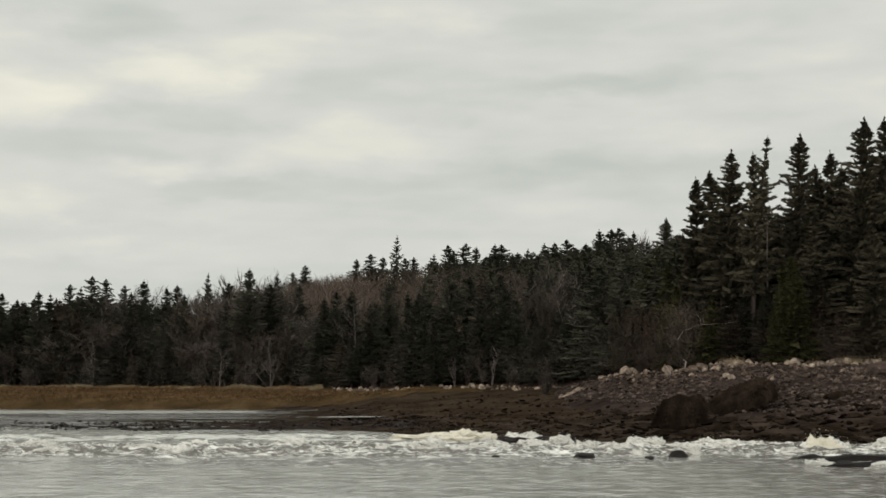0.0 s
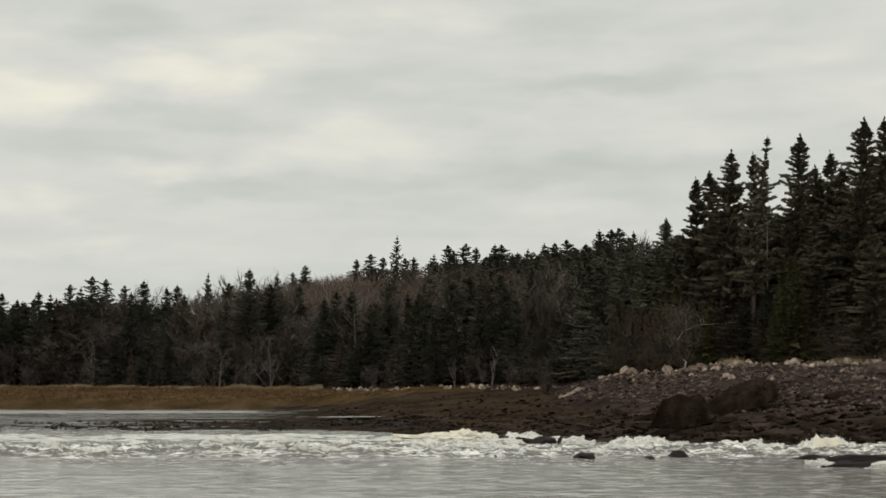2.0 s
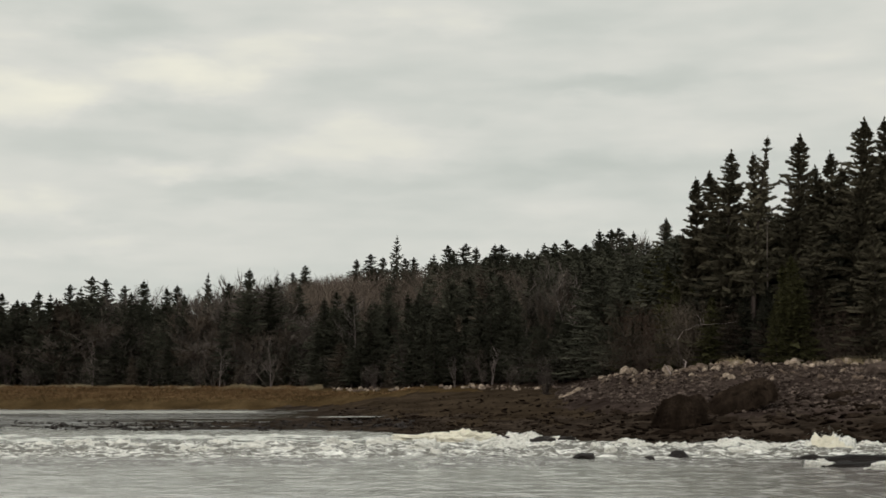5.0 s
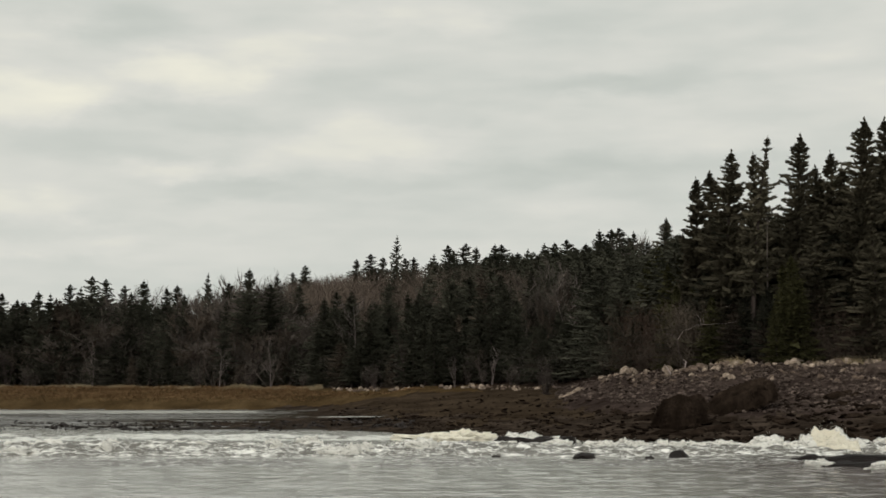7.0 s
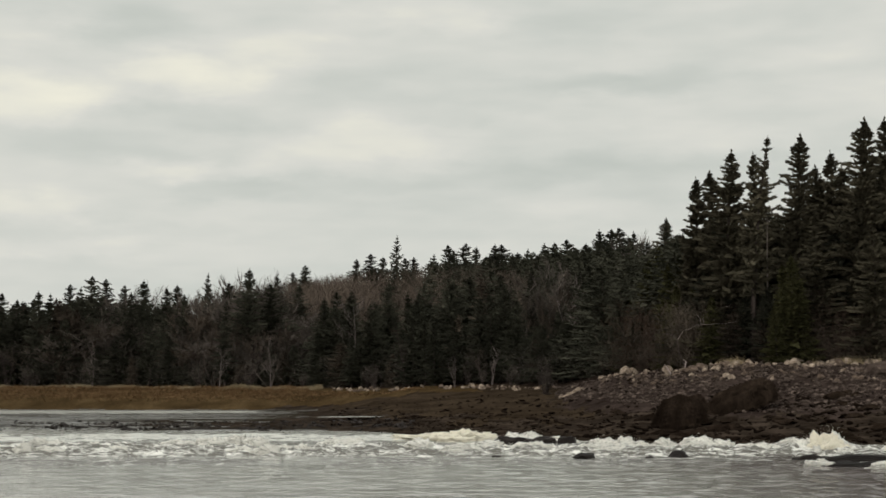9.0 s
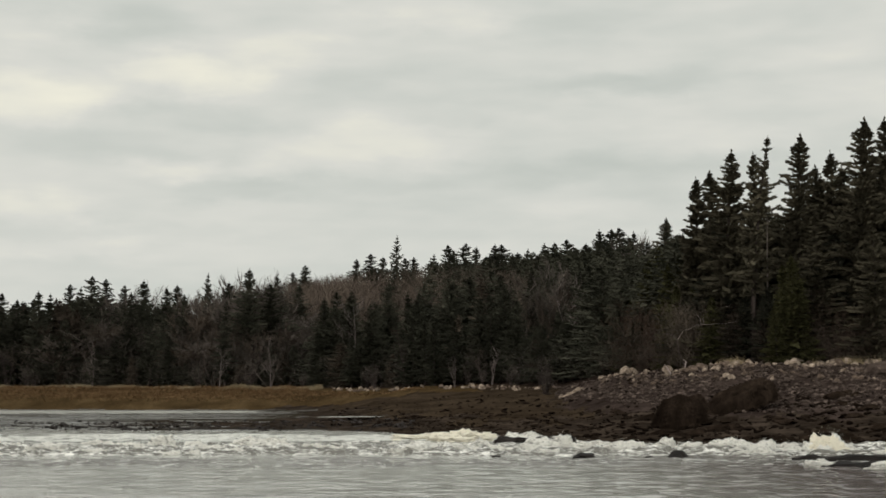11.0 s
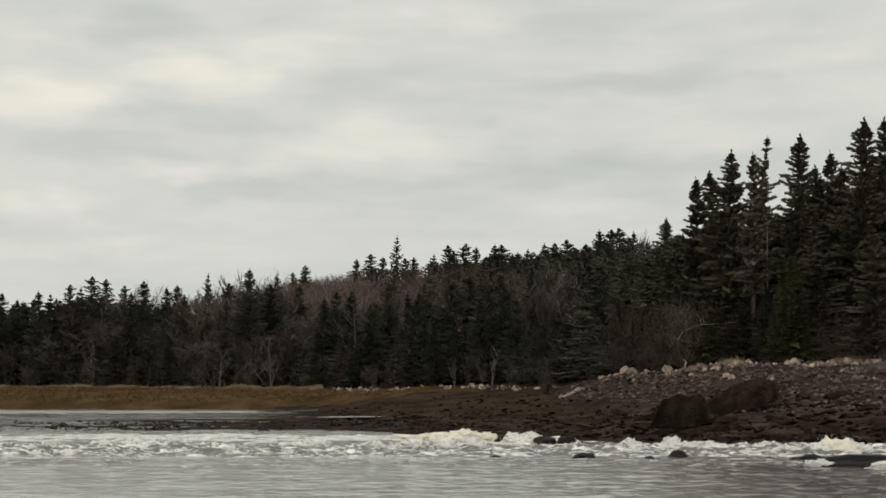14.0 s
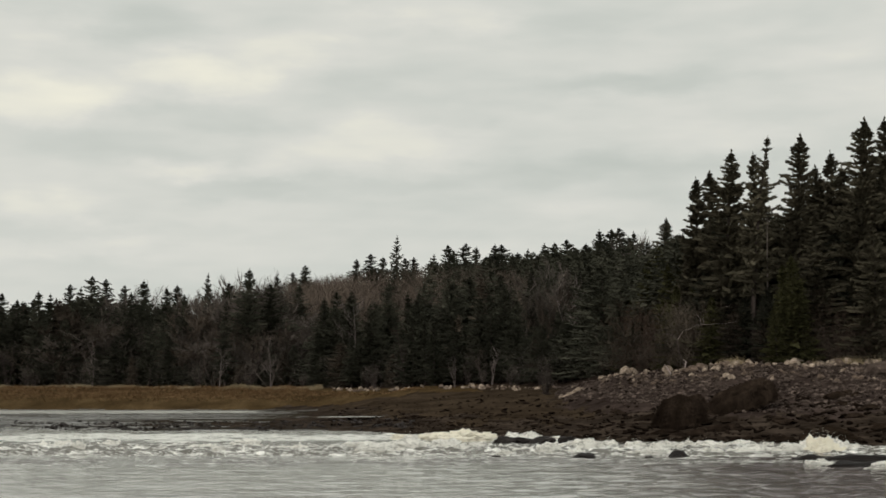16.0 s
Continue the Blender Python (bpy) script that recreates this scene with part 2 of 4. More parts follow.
# ---- the lie of the land: heights along rays from the viewpoint (distance, height) ----
RAY_W = ((40, -1.2), (66, -0.3), (69, -0.08), (71, -0.03), (77, 0.0), (82, -0.01), (86, -0.03), (107, -0.035), (113.5, -0.16), (119, -0.16), (120.5, 0.1), (123, 0.9), (131, 1.6), (142, 1.75), (160, 4.8), (180, 6.2), (240, 8), (600, 9))
RAY_A = ((40, -1.2), (68, -0.3), (71, 0.06), (80, 0.13), (98, 0.03), (109, 0.0), (116, 0.06), (118.5, 0.35), (122, 1.2), (126, 1.65), (135, 1.8), (165, 6.5), (185, 10), (210, 13), (240, 13.5), (600, 14))
RAY_B = ((40, -1.2), (60, -0.3), (65, 0.05), (85, 0.45), (105, 1.0), (116, 1.75), (122, 1.9), (135, 2.2), (165, 7), (185, 10.5), (210, 13.5), (240, 14), (600, 15))
RAY_C = ((40, -1.0), (55, -0.3), (59.5, 0.05), (75, 0.6), (95, 1.3), (104, 1.95), (110, 2.2), (125, 3), (180, 8.5), (240, 12), (600, 15))
RAY_D = ((40, -1.0), (53, -0.3), (57.5, 0.05), (68, 0.6), (80, 1.7), (88, 2.8), (93, 3.1), (120, 4.5), (180, 9.5), (240, 13), (600, 15))
RAY_E = ((40, -1.0), (51, -0.3), (55, 0.05), (62, 0.5), (70, 1.6), (79, 3.15), (83, 3.5), (110, 5), (180, 9), (240, 13), (600, 15))
RAY_F = ((40, -1.0), (49, -0.3), (53, 0.05), (60, 0.6), (70, 2.0), (77, 3.3), (81, 3.6), (110, 5), (180, 9), (240, 13), (600, 15))
RAY_V = ((40, -1.2), (66, -0.3), (69, -0.05), (70.5, 0.05), (77, 0.08), (83, 0.04), (87, -0.01), (107, -0.025), (113, -0.11), (118, -0.11), (119.5, 0.1), (123, 0.9), (130, 1.6), (140, 1.75), (160, 4.8), (180, 6.5), (240, 9), (600, 10))
RAYS = ((-0.32, RAY_W), (-0.14, RAY_V), (-0.09, RAY_A), (-0.02, RAY_B), (0.087, RAY_C), (0.127, RAY_D), (0.208, RAY_E), (0.32, RAY_F))
RAY_U = [u for u, _ in RAYS]
WOODS = ((-0.32, 139), (-0.09, 130), (0.0, 120), (0.087, 107), (0.127, 90), (0.208, 82.5), (0.32, 79))


def woods_edge(u):
    return float(np.interp(u, [a for a, _ in WOODS], [b for _, b in WOODS]))


def land(x, y):
    u = x / y
    hs = [np.interp(y, [d for d, _ in r], [h for _, h in r]) for _, r in RAYS]
    z = float(np.interp(u, RAY_U, hs))
    up = min(1.0, max(0.0, (z + 0.05) / 0.6))
    z += 0.05 * fbm(x * 0.35, y * 0.35) + up * (0.16 * fbm(x * 0.45, y * 0.3, 3.0) + 0.10 * fbm(x * 1.5, y * 1.0, 6.0) + (0.06 * abs(noise.noise(Vector((x * 2.6, y * 1.5, 2.0)))) if y < 100 else 0))
    if u < -0.02 and 72 < y < 118:
        z += (0.035 if y > 84 else 0.07) * fbm(x * 0.09, y * 0.7, 7.0) + 0.03 * fbm(x * 0.9, y * 1.2, 8.0)
    return z


def ground_kind(x, y):
    """0 mud, 1 shingle, 2 wet flat, 3 marsh, 4 woods, 5 weedy lower shore"""
    u = x / y
    j = fbm(x * 0.4, y * 0.2, 5.0)
    edge = woods_edge(u)
    if y > edge - 0.5 + 1.0 * j:
        return 4
    if u < 0.03 + 0.03 * j and y > 118.8 + 1.2 * j - max(0, u + 0.1) * 80 and land(x, y) > 0.02:
        return 3
    if u < -0.10 + 0.05 * j and y > 66 and land(x, y) < 0.06:
        return 2
    if u > 0.085 and land(x, y) > 0.9 + 0.5 * j:
        return 1
    if land(x, y) < 0.42 + 0.3 * j or u > 0.1 + 0.05 * j:
        return 5
    return 0


def build_ground():
    us = np.linspace(-0.62, 0.62, 330)
    ys = np.concatenate([np.linspace(38, 145, 230), np.geomspace(147, 600, 40)])
    verts = [(u * y, y, land(u * y, y)) for y in ys for u in us]
    n = len(us)
    faces, idx = [], []
    for j in range(len(ys) - 1):
        for i in range(n - 1):
            a = j * n + i
            faces.append((a, a + 1, a + n + 1, a + n))
            y = 0.5 * (ys[j] + ys[j + 1])
            idx.append(ground_kind(0.5 * (us[i] + us[i + 1]) * y, y) if y < 150 else 4)
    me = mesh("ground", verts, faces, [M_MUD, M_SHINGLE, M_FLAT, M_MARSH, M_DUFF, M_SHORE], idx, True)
    tagged(new("ground", me), "dark tidal shore rising to marsh and wooded hill", "ground", kind="structure")
    s = 3500
    bed = mesh("seabed", [(-s, -s, -1.9), (s, -s, -1.9), (s, s, -1.9), (-s, s, -1.9)], [(0, 1, 2, 3)], [M_MUD])
    tagged(new("seabed", bed), "muddy bed under the tidal water", "seabed", kind="structure")


def build_sky():
    verts, faces = [], []
    na, ne, r = 60, 30, 2200
    for j in range(ne + 1):
        e = radians(-3 + 43 * j / ne)
        for i in range(na + 1):
            a = radians(-38 + 76 * i / na)
            verts.append((r * math.cos(e) * math.sin(a), r * math.cos(e) * math.cos(a), r * math.sin(e)))
    for j in range(ne):
        for i in range(na):
            k = j * (na + 1) + i
            faces.append((k, k + na + 1, k + na + 2, k + 1))
    ob = new("sky_backdrop", mesh("sky_backdrop", verts, faces, [M_CLOUD], smooth=True))
    return tagged(ob, "pale grey overcast sky with drifting stratus cloud", "sky", kind="structure")


# ---- water ----
def build_water():
    s = 3400
    me = mesh("far_water", [(-s, -s, -0.06), (s, -s, -0.06), (s, s, -0.06), (-s, s, -0.06)], [(0, 1, 2, 3)], [M_BAY])
    tagged(new("water", me), "calm grey tidal water", "water", kind="structure")
    xs, ys = np.arange(-30, 30.01, 0.23), np.arange(24, 76, 0.14)
    X, Y = np.meshgrid(xs, ys)
    Z = np.zeros_like(X)
    for j in range(X.shape[0]):
        for i in range(X.shape[1]):
            x, y = X[j, i], Y[j, i]
            rip = min(1.0, max(0.0, (x - 2) / 7 + 0.6 * noise.noise(Vector((x * 0.25, y * 0.2, 3.0)))))
            Z[j, i] = (0.012 * noise.noise(Vector((x * 0.4, y * 0.5, 1.0))) + (0.010 + 0.020 * rip) * noise.noise(Vector((x * 1.1, y * 1.7, 4.0)))
                       + (0.012 + 0.022 * rip) * noise.noise(Vector((x * 2.6, y * 3.0, 2.0))))
    n = len(xs)
    verts = np.stack([X.ravel(), Y.ravel(), Z.ravel()], 1).tolist()
    faces = [(j * n + i, j * n + i + 1, (j + 1) * n + i + 1, (j + 1) * n + i) for j in range(len(ys) - 1) for i in range(n - 1)]
    ob = new("water_current", mesh("water_current", verts, faces, [M_WATER], smooth=True))
    return tagged(ob, "rippled grey-green tidal current sliding past", "water", kind="structure")


def surf_sheet(seed, crest, reach, amp, mat, x0, x1):
    xs, ys = np.arange(x0, x1, 0.17), np.arange(crest - reach, crest + reach, 0.15)
    verts = []
    for y in ys:
        e = max(0.0, 1 - ((y - crest) / reach) ** 2)
        for x in xs:
            a = 1 - abs(noise.noise(Vector((x * 0.55, y * 0.8, seed)))) * 2
            b = noise.noise(Vector((x * 1.7, y * 2.2, seed + 5)))
            c = noise.noise(Vector((x * 4.5, y * 5.5, seed + 9)))
            d = noise.noise(Vector((x * 0.22, y * 0.3, seed + 13)))
            verts.append((x, y, e * amp * (0.5 * a + 0.45 * b + 0.32 * c + 0.5 * d) - 0.07 * (1 - e) - 0.02))
    n = len(xs)
    faces = [(j * n + i, j * n + i + 1, (j + 1) * n + i + 1, (j + 1) * n + i) for j in range(len(ys) - 1) for i in range(n - 1)]
    ob = new("surf", mesh("surf", verts, faces, [mat], smooth=True))
    return tagged(ob, "broken white surf of the tidal rapid", "surf", kind="stuff")


def crest_mesh(seed, n=34, m=13, mat=None, torn=1.0, lump=0.42):
    """A tumbling heap of froth, 1 m half-width, lumpy and torn along the top."""
    verts, faces = [], []
    for j in range(m + 1):
        b = j / m * math.pi * 0.5
        for i in range(n):
            a = 2 * math.pi * i / n
            d = Vector((math.cos(a) * math.cos(b), math.sin(a) * math.cos(b), math.sin(b)))
            k = 1 + lump * noise.fractal(d * 1.9 + Vector((seed * 7.1, 0, 0)), 0.65, 2.3, 6) + torn * 0.16 * noise.noise(d * 8 + Vector((0, seed * 3.0, 0))) + (torn * 0.14 * max(0, noise.noise(d * 14 + Vector((0, 0, seed * 2.0)))) if j > m // 3 else 0)
            verts.append((d.x * k, d.y * k * 0.6, d.z * k - 0.12))
    for j in range(m):
        for i in range(n):
            faces.append((j * n + i, j * n + (i + 1) % n, (j + 1) * n + (i + 1) % n, (j + 1) * n + i))
    rnd = random.Random(seed)
    for k in range(70):
        a, b = rnd.uniform(0, 6.28), rnd.uniform(0.2, 1.5)
        r = rnd.uniform(0.95, 1.35)
        p = Vector((math.cos(a) * math.cos(b) * r, math.sin(a) * math.cos(b) * r * 0.6, math.sin(b) * r))
        w = rnd.uniform(0.006, 0.024)
        c = len(verts)
        verts.extend(tuple(p + Vector(q) * w) for q in ((1, 0, 0), (-0.5, 0.8, 0), (-0.5, -0.8, 0), (0, 0, 1.3)))
        faces.extend(((c, c + 1, c + 3), (c + 1, c + 2, c + 3), (c + 2, c, c + 3), (c, c + 2, c + 1)))
    return mesh("wave_crest", verts, faces, [mat or M_FOAM], smooth=True)


# ---- trees ----
def tube(verts, faces, pts, radii, sides=5):
    base = len(verts)
    for k, (p, r) in enumerate(zip(pts, radii)):
        d = (pts[min(k + 1, len(pts) - 1)] - pts[max(k - 1, 0)]).normalized()
        s = d.cross(Vector((0.31, 0.95, 0.05))).normalized()
        t = d.cross(s)
        for i in range(sides):
            a = 2 * math.pi * i / sides
            verts.append(tuple(p + s * (r * math.cos(a)) + t * (r * math.sin(a))))
    for k in range(len(pts) - 1):
        for i in range(sides):
            a, b = base + k * sides + i, base + k * sides + (i + 1) % sides
            faces.append((a, b, b + sides, a + sides))


def spruce(seed, mat, radius=2.1, clear=0.1, density=1.0, ragged=0.3, lean=0.0, fine=1.0, power=0.75, blade=1.0):
    """A spruce 10 m high: tapered trunk, whorls of drooping boughs hung with needle sprays."""
    rnd = random.Random(seed)
    root = new("spruce_tree")
    H = 10.0
    verts, faces = [], []
    bend = rnd.uniform(-0.15, 0.15)

    def axis(t):
        return Vector((lean * t * t * 1.2 + bend * math.sin(t * 3), 0.1 * math.sin(t * 4 + seed), t * H))
    ts = [k / 10 for k in range(11)]
    tube(verts, faces, [axis(t) for t in ts], [0.15 * (1 - t) + 0.012 for t in ts], 6)
    for _ in range(8):
        t = rnd.uniform(0.05, max(0.12, clear + 0.1))
        a = rnd.uniform(0, 6.28)
        L = rnd.uniform(0.4, 1.2)
        p = axis(t)
        tube(verts, faces, [p, p + Vector((math.cos(a) * L, math.sin(a) * L, -0.1 * L))], [0.02, 0.006], 3)
    child("trunk", mesh("trunk", verts, faces, [M_BARK]), root)
    verts, faces = [], []
    sector = [rnd.uniform(1 - ragged, 1 + 0.6 * ragged) for _ in range(7)]

    def spray(a, b, c):
        k = len(verts)
        verts.extend((tuple(a), tuple(b), tuple(c)))
        faces.append((k, k + 1, k + 2))
    whorls = int(33 * density)
    for k in range(whorls):
        f0 = (k + rnd.uniform(0.2, 0.8)) / whorls
        level = clear + (0.985 - clear) * (1 - (1 - f0) ** 1.35)
        many = 6 if level > 0.7 else 8
        reach = rnd.uniform(0.78, 1.12)
        turn = rnd.uniform(0, 6.283)
        for j in range(many):
            if rnd.random() < 0.28 * ragged + 0.05:
                continue
            a = (turn + 6.283 * (j + rnd.uniform(-0.35, 0.35)) / many) % 6.283
            t = min(0.99, max(clear, level + rnd.uniform(-0.9, 0.9) * (1.05 - level) / whorls))
            gust = 0.95 + 0.4 * noise.noise(Vector((math.cos(a) * 0.9, math.sin(a) * 0.9 + seed * 3.3, t * 7)))
            prof = min(1.0, (t - clear) / 0.14 + 0.45) * (1 - t) ** power
            L = (radius * prof * gust * sector[int(a * 7 / 6.283) % 7] * rnd.uniform(0.75, 1.1) * reach + 0.06 + 0.07 * min(1.0, max(0.0, fine - 0.9))) * (0.6 if t > 0.96 else 1.0)
            out = Vector((math.cos(a), math.sin(a), 0))
            side = Vector((-math.sin(a), math.cos(a), 0))
            sag = 0.48 * t - 0.34 + rnd.uniform(-0.2, 0.16)
            p0 = axis(t)
            steps = max(3, int(L / 0.16 * fine))
            for q in range(steps):
                f = (q + 0.5 + rnd.uniform(-0.3, 0.3)) / steps
                p = p0 + out * (L * f) + Vector((0, 0, L * (sag * f + 0.2 * f * f)))
                w = (0.07 + 0.30 * min(L, 1.5) * (1 - 0.55 * f)) * rnd.uniform(0.75, 1.2) * blade
                for sgn in (-1, 1):
                    tip = p + (side * (sgn * rnd.uniform(0.45, 1)) + out * rnd.uniform(0.4, 0.9)).normalized() * w + Vector((0, 0, rnd.uniform(-0.45, 0.3) * w))
                    spray(p + Vector((0, 0, rnd.uniform(0.04, 0.1))), p - out * 0.15 - Vector((0, 0, rnd.uniform(0.03, 0.1))), tip)
                drop = w * rnd.uniform(0.35, 0.8) * (1 - 0.45 * t)
                spray(p + side * 0.11 + out * 0.06, p - side * 0.11 - out * 0.06, p + out * rnd.uniform(-0.05, 0.12) - Vector((0, 0, drop)))
            p = p0 + out * L + Vector((0, 0, L * (sag + 0.2)))
            spray(p - out * 0.2 + side * 0.08, p - out * 0.2 - side * 0.08, p + out * 0.1 + Vector((0, 0, 0.06)))
    for k in range(int(150 * density)):
        t = clear + (0.9 - clear) * rnd.random()
        a = rnd.uniform(0, 6.283)
        r = radius * 0.4 * (1 - t) ** power * rnd.random()
        p = axis(t) + Vector((math.cos(a) * r, math.sin(a) * r, 0))
        w = 0.22 + 0.3 * (1 - t)
        spray(p + Vector((rnd.uniform(-w, w), rnd.uniform(-w, w), w * 0.6)), p + Vector((rnd.uniform(-w, w), rnd.uniform(-w, w), 0)), p + Vector((rnd.uniform(-w, w), rnd.uniform(-w, w), -w * 0.7)))
    for k in range(10):
        a = rnd.uniform(0, 6.28)
        p = axis(rnd.uniform(0.95, 1.0))
        spray(p, p + Vector((0.03, 0, 0.2)), p + Vector((math.cos(a) * 0.07, math.sin(a) * 0.07, 0.1)))
    child("crown", mesh("crown", verts, faces, [mat]), root)
    return root


def bare(seed, mat, name="bare_tree", H=8.0, stems=1, spread=0.5, limbs=12, twigs=6, trunk_r=0.11, trunk_mat=None, fork=0.3):
    """A leafless tree: forking trunk, limbs, and a haze of fine twigs."""
    rnd = random.Random(seed)
    root = new(name)
    tv, tf, lv, lf, wv, wf = [], [], [], [], [], []

    def limb(p, d, L, r, depth):
        pts, q = [p], p
        for k in range(3):
            d = (d + Vector((rnd.uniform(-0.22, 0.22), rnd.uniform(-0.22, 0.22), rnd.uniform(-0.05, 0.2)))).normalized()
            q = q + d * (L / 3)
            pts.append(q)
        tube(lv, lf, pts, [r, r * 0.7, r * 0.5, r * 0.25], 3)
        n = limbs // 2 if depth == 0 else twigs
        for k in range(n):
            f = rnd.uniform(0.25, 1.0)
            i = min(2, int(f * 3))
            at = pts[i].lerp(pts[i + 1], f * 3 - i)
            e = (d * rnd.uniform(0.5, 1.0) + Vector((rnd.uniform(-1, 1), rnd.uniform(-1, 1), rnd.uniform(-0.2, 0.9))) * 0.75).normalized()
            if depth == 0:
                limb(at, e, L * rnd.uniform(0.3, 0.55), r * 0.45, 1)
            else:
                tl = rnd.uniform(0.25, 0.75) * H / 8
                w = 0.011
                s = e.cross(Vector((0.2, 0.3, 0.93))).normalized() * w
                m = at + e * tl * 0.55
                e2 = (e + Vector((rnd.uniform(-0.5, 0.5), rnd.uniform(-0.5, 0.5), rnd.uniform(-0.2, 0.5)))).normalized()
                b = len(wv)
                wv.extend((tuple(at - s), tuple(at + s), tuple(m), tuple(m + e2 * tl * 0.5), tuple(m + s), tuple(at + e * tl)))
                wf.extend(((b, b + 1, b + 2), (b + 2, b + 4, b + 3), (b + 2, b + 4, b + 5)))
    for s in range(stems):
        a = rnd.uniform(0, 6.28)
        tilt = Vector((math.cos(a), math.sin(a), 0)) * (0.25 if stems > 1 else 0.06)
        h = H * rnd.uniform(0.75, 1.0) if stems > 1 else H
        pts = []
        for k in range(8):
            f = k / 7
            pts.append(Vector((tilt.x * h * f + 0.12 * math.sin(f * 5 + s + seed), tilt.y * h * f + 0.1 * math.sin(f * 4 + seed), h * f * 0.93)))
        tube(tv, tf, pts, [trunk_r * (1 - 0.9 * k / 7) for k in range(8)], 5)
        for k in range(limbs):
            f = fork + (0.98 - fork) * (k + rnd.random()) / limbs
            i = min(6, int(f * 7))
            at = pts[i].lerp(pts[i + 1], f * 7 - i)
            b = rnd.uniform(0, 6.28)
            d = Vector((math.cos(b) * spread, math.sin(b) * spread, rnd.uniform(0.25, 0.8))).normalized()
            limb(at, d, h * rnd.uniform(0.22, 0.42) * (1.15 - 0.6 * f), trunk_r * 0.45 * (1.1 - 0.7 * f), 0)
    b = len(tv)
    tv.extend(lv)
    tf.extend(tuple(b + i for i in f) for f in lf)
    child("trunk", mesh("trunk", tv, tf, [trunk_mat or M_BARK]), root)
    tagged(child("crown", mesh("crown", wv, wf, [mat]), root), kind="stuff")
    return root


LEFT_TOPS = [(-45.0, 143, 11.3), (-42.8, 141, 10.5), (-40.4, 140, 11.3), (-40.9, 146, 11.4), (-39.8, 150, 12.7), (-37.1, 144, 11.9), (-37.1, 148, 13.4), (-36.6, 152, 13.4), (-34.0, 150, 12.6), (-31.0, 146, 12.8), (-31.3, 141, 11.2), (-28.7, 146, 12.0), (-28.5, 150, 12.6), (-26.1, 142, 11.1), (-22.4, 146, 12.6), (-19.3, 140, 13.5), (-17.5, 142, 12.2), (-18.0, 152, 13.7), (-20.9, 135, 9.4), (-44.6, 150, 10.8)]
HILL_TOPS = [(-21.5, 200, 17.8), (-18.8, 190, 18.0), (-11.7, 190, 18.8), (-9.5, 185, 19.1), (-8.1, 190, 19.1), (-4.8, 180, 18.1), (-4.0, 190, 19.1), (-1.2, 190, 19.4), (0.6, 170, 18.8), (1.5, 180, 19.1), (2.8, 172, 19.2), (4.3, 180, 19.5), (5.2, 165, 17.0), (5.8, 160, 17.9), (7.0, 166, 18.5), (7.8, 160, 16.8), (10.1, 165, 17.8), (11.9, 165, 18.5), (12.7, 160, 18.1), (13.8, 155, 18.0), (16.2, 160, 18.0), (16.9, 150, 18.5), (18.1, 150, 18.6), (19.9, 158, 19.6), (19.9, 150, 17.8), (21.2, 155, 18.8)]
FRONT_TOPS = [(-11.2, 132, 10.1), (-10.4, 138, 11.1), (-9.2, 140, 11.3), (-15.4, 150, 12.6), (-1.7, 132, 11.4), (5.0, 122, 11.5), (8.1, 125, 12.2), (4.0, 130, 11.5), (9.3, 112, 8.5), (2.4, 130, 12.0), (-3.2, 126, 10.2), (-5.2, 136, 11.9), (1.0, 122, 9.0), (6.1, 116, 9.1), (11.5, 116, 10.6), (12.9, 112, 11.2), (13.5, 104, 9.7), (-6.6, 128, 9.3), (-0.7, 120, 7.9)]
POINT_TOPS = [(20.7, 130, 17.4), (17.8, 104, 13.3), (16.5, 90, 15.4), (18.1, 94, 16.5), (17.9, 87, 16.7), (19.2, 86, 16.4), (21.5, 84, 17.2), (24.0, 90, 16.2), (23.8, 85, 16.3), (24.8, 82, 17.8), (27.3, 86, 18.6), (14.2, 96, 10.7), (14.7, 92, 10.0), (20.1, 81, 9.6), (15.7, 90, 10.9), (19.6, 92, 12.6), (20.9, 88, 12.4), (22.1, 82, 12.2), (24.4, 84, 13.1), (24.6, 80, 11.3), (25.6, 88, 15.8), (23.7, 87, 15.1), (26.5, 84, 15.5)]
SKYLINE = [(-0.62, 0.057), (-0.315, 0.0585), (-0.255, 0.0655), (-0.195, 0.0605), (-0.147, 0.0694), (-0.090, 0.0727), (-0.058, 0.0783), (-0.010, 0.0824), (0.047, 0.0888), (0.103, 0.0945), (0.160, 0.1026), (0.178, 0.1100), (0.209, 0.1365), (0.250, 0.1365), (0.283, 0.1508), (0.319, 0.1672), (0.62, 0.2)]


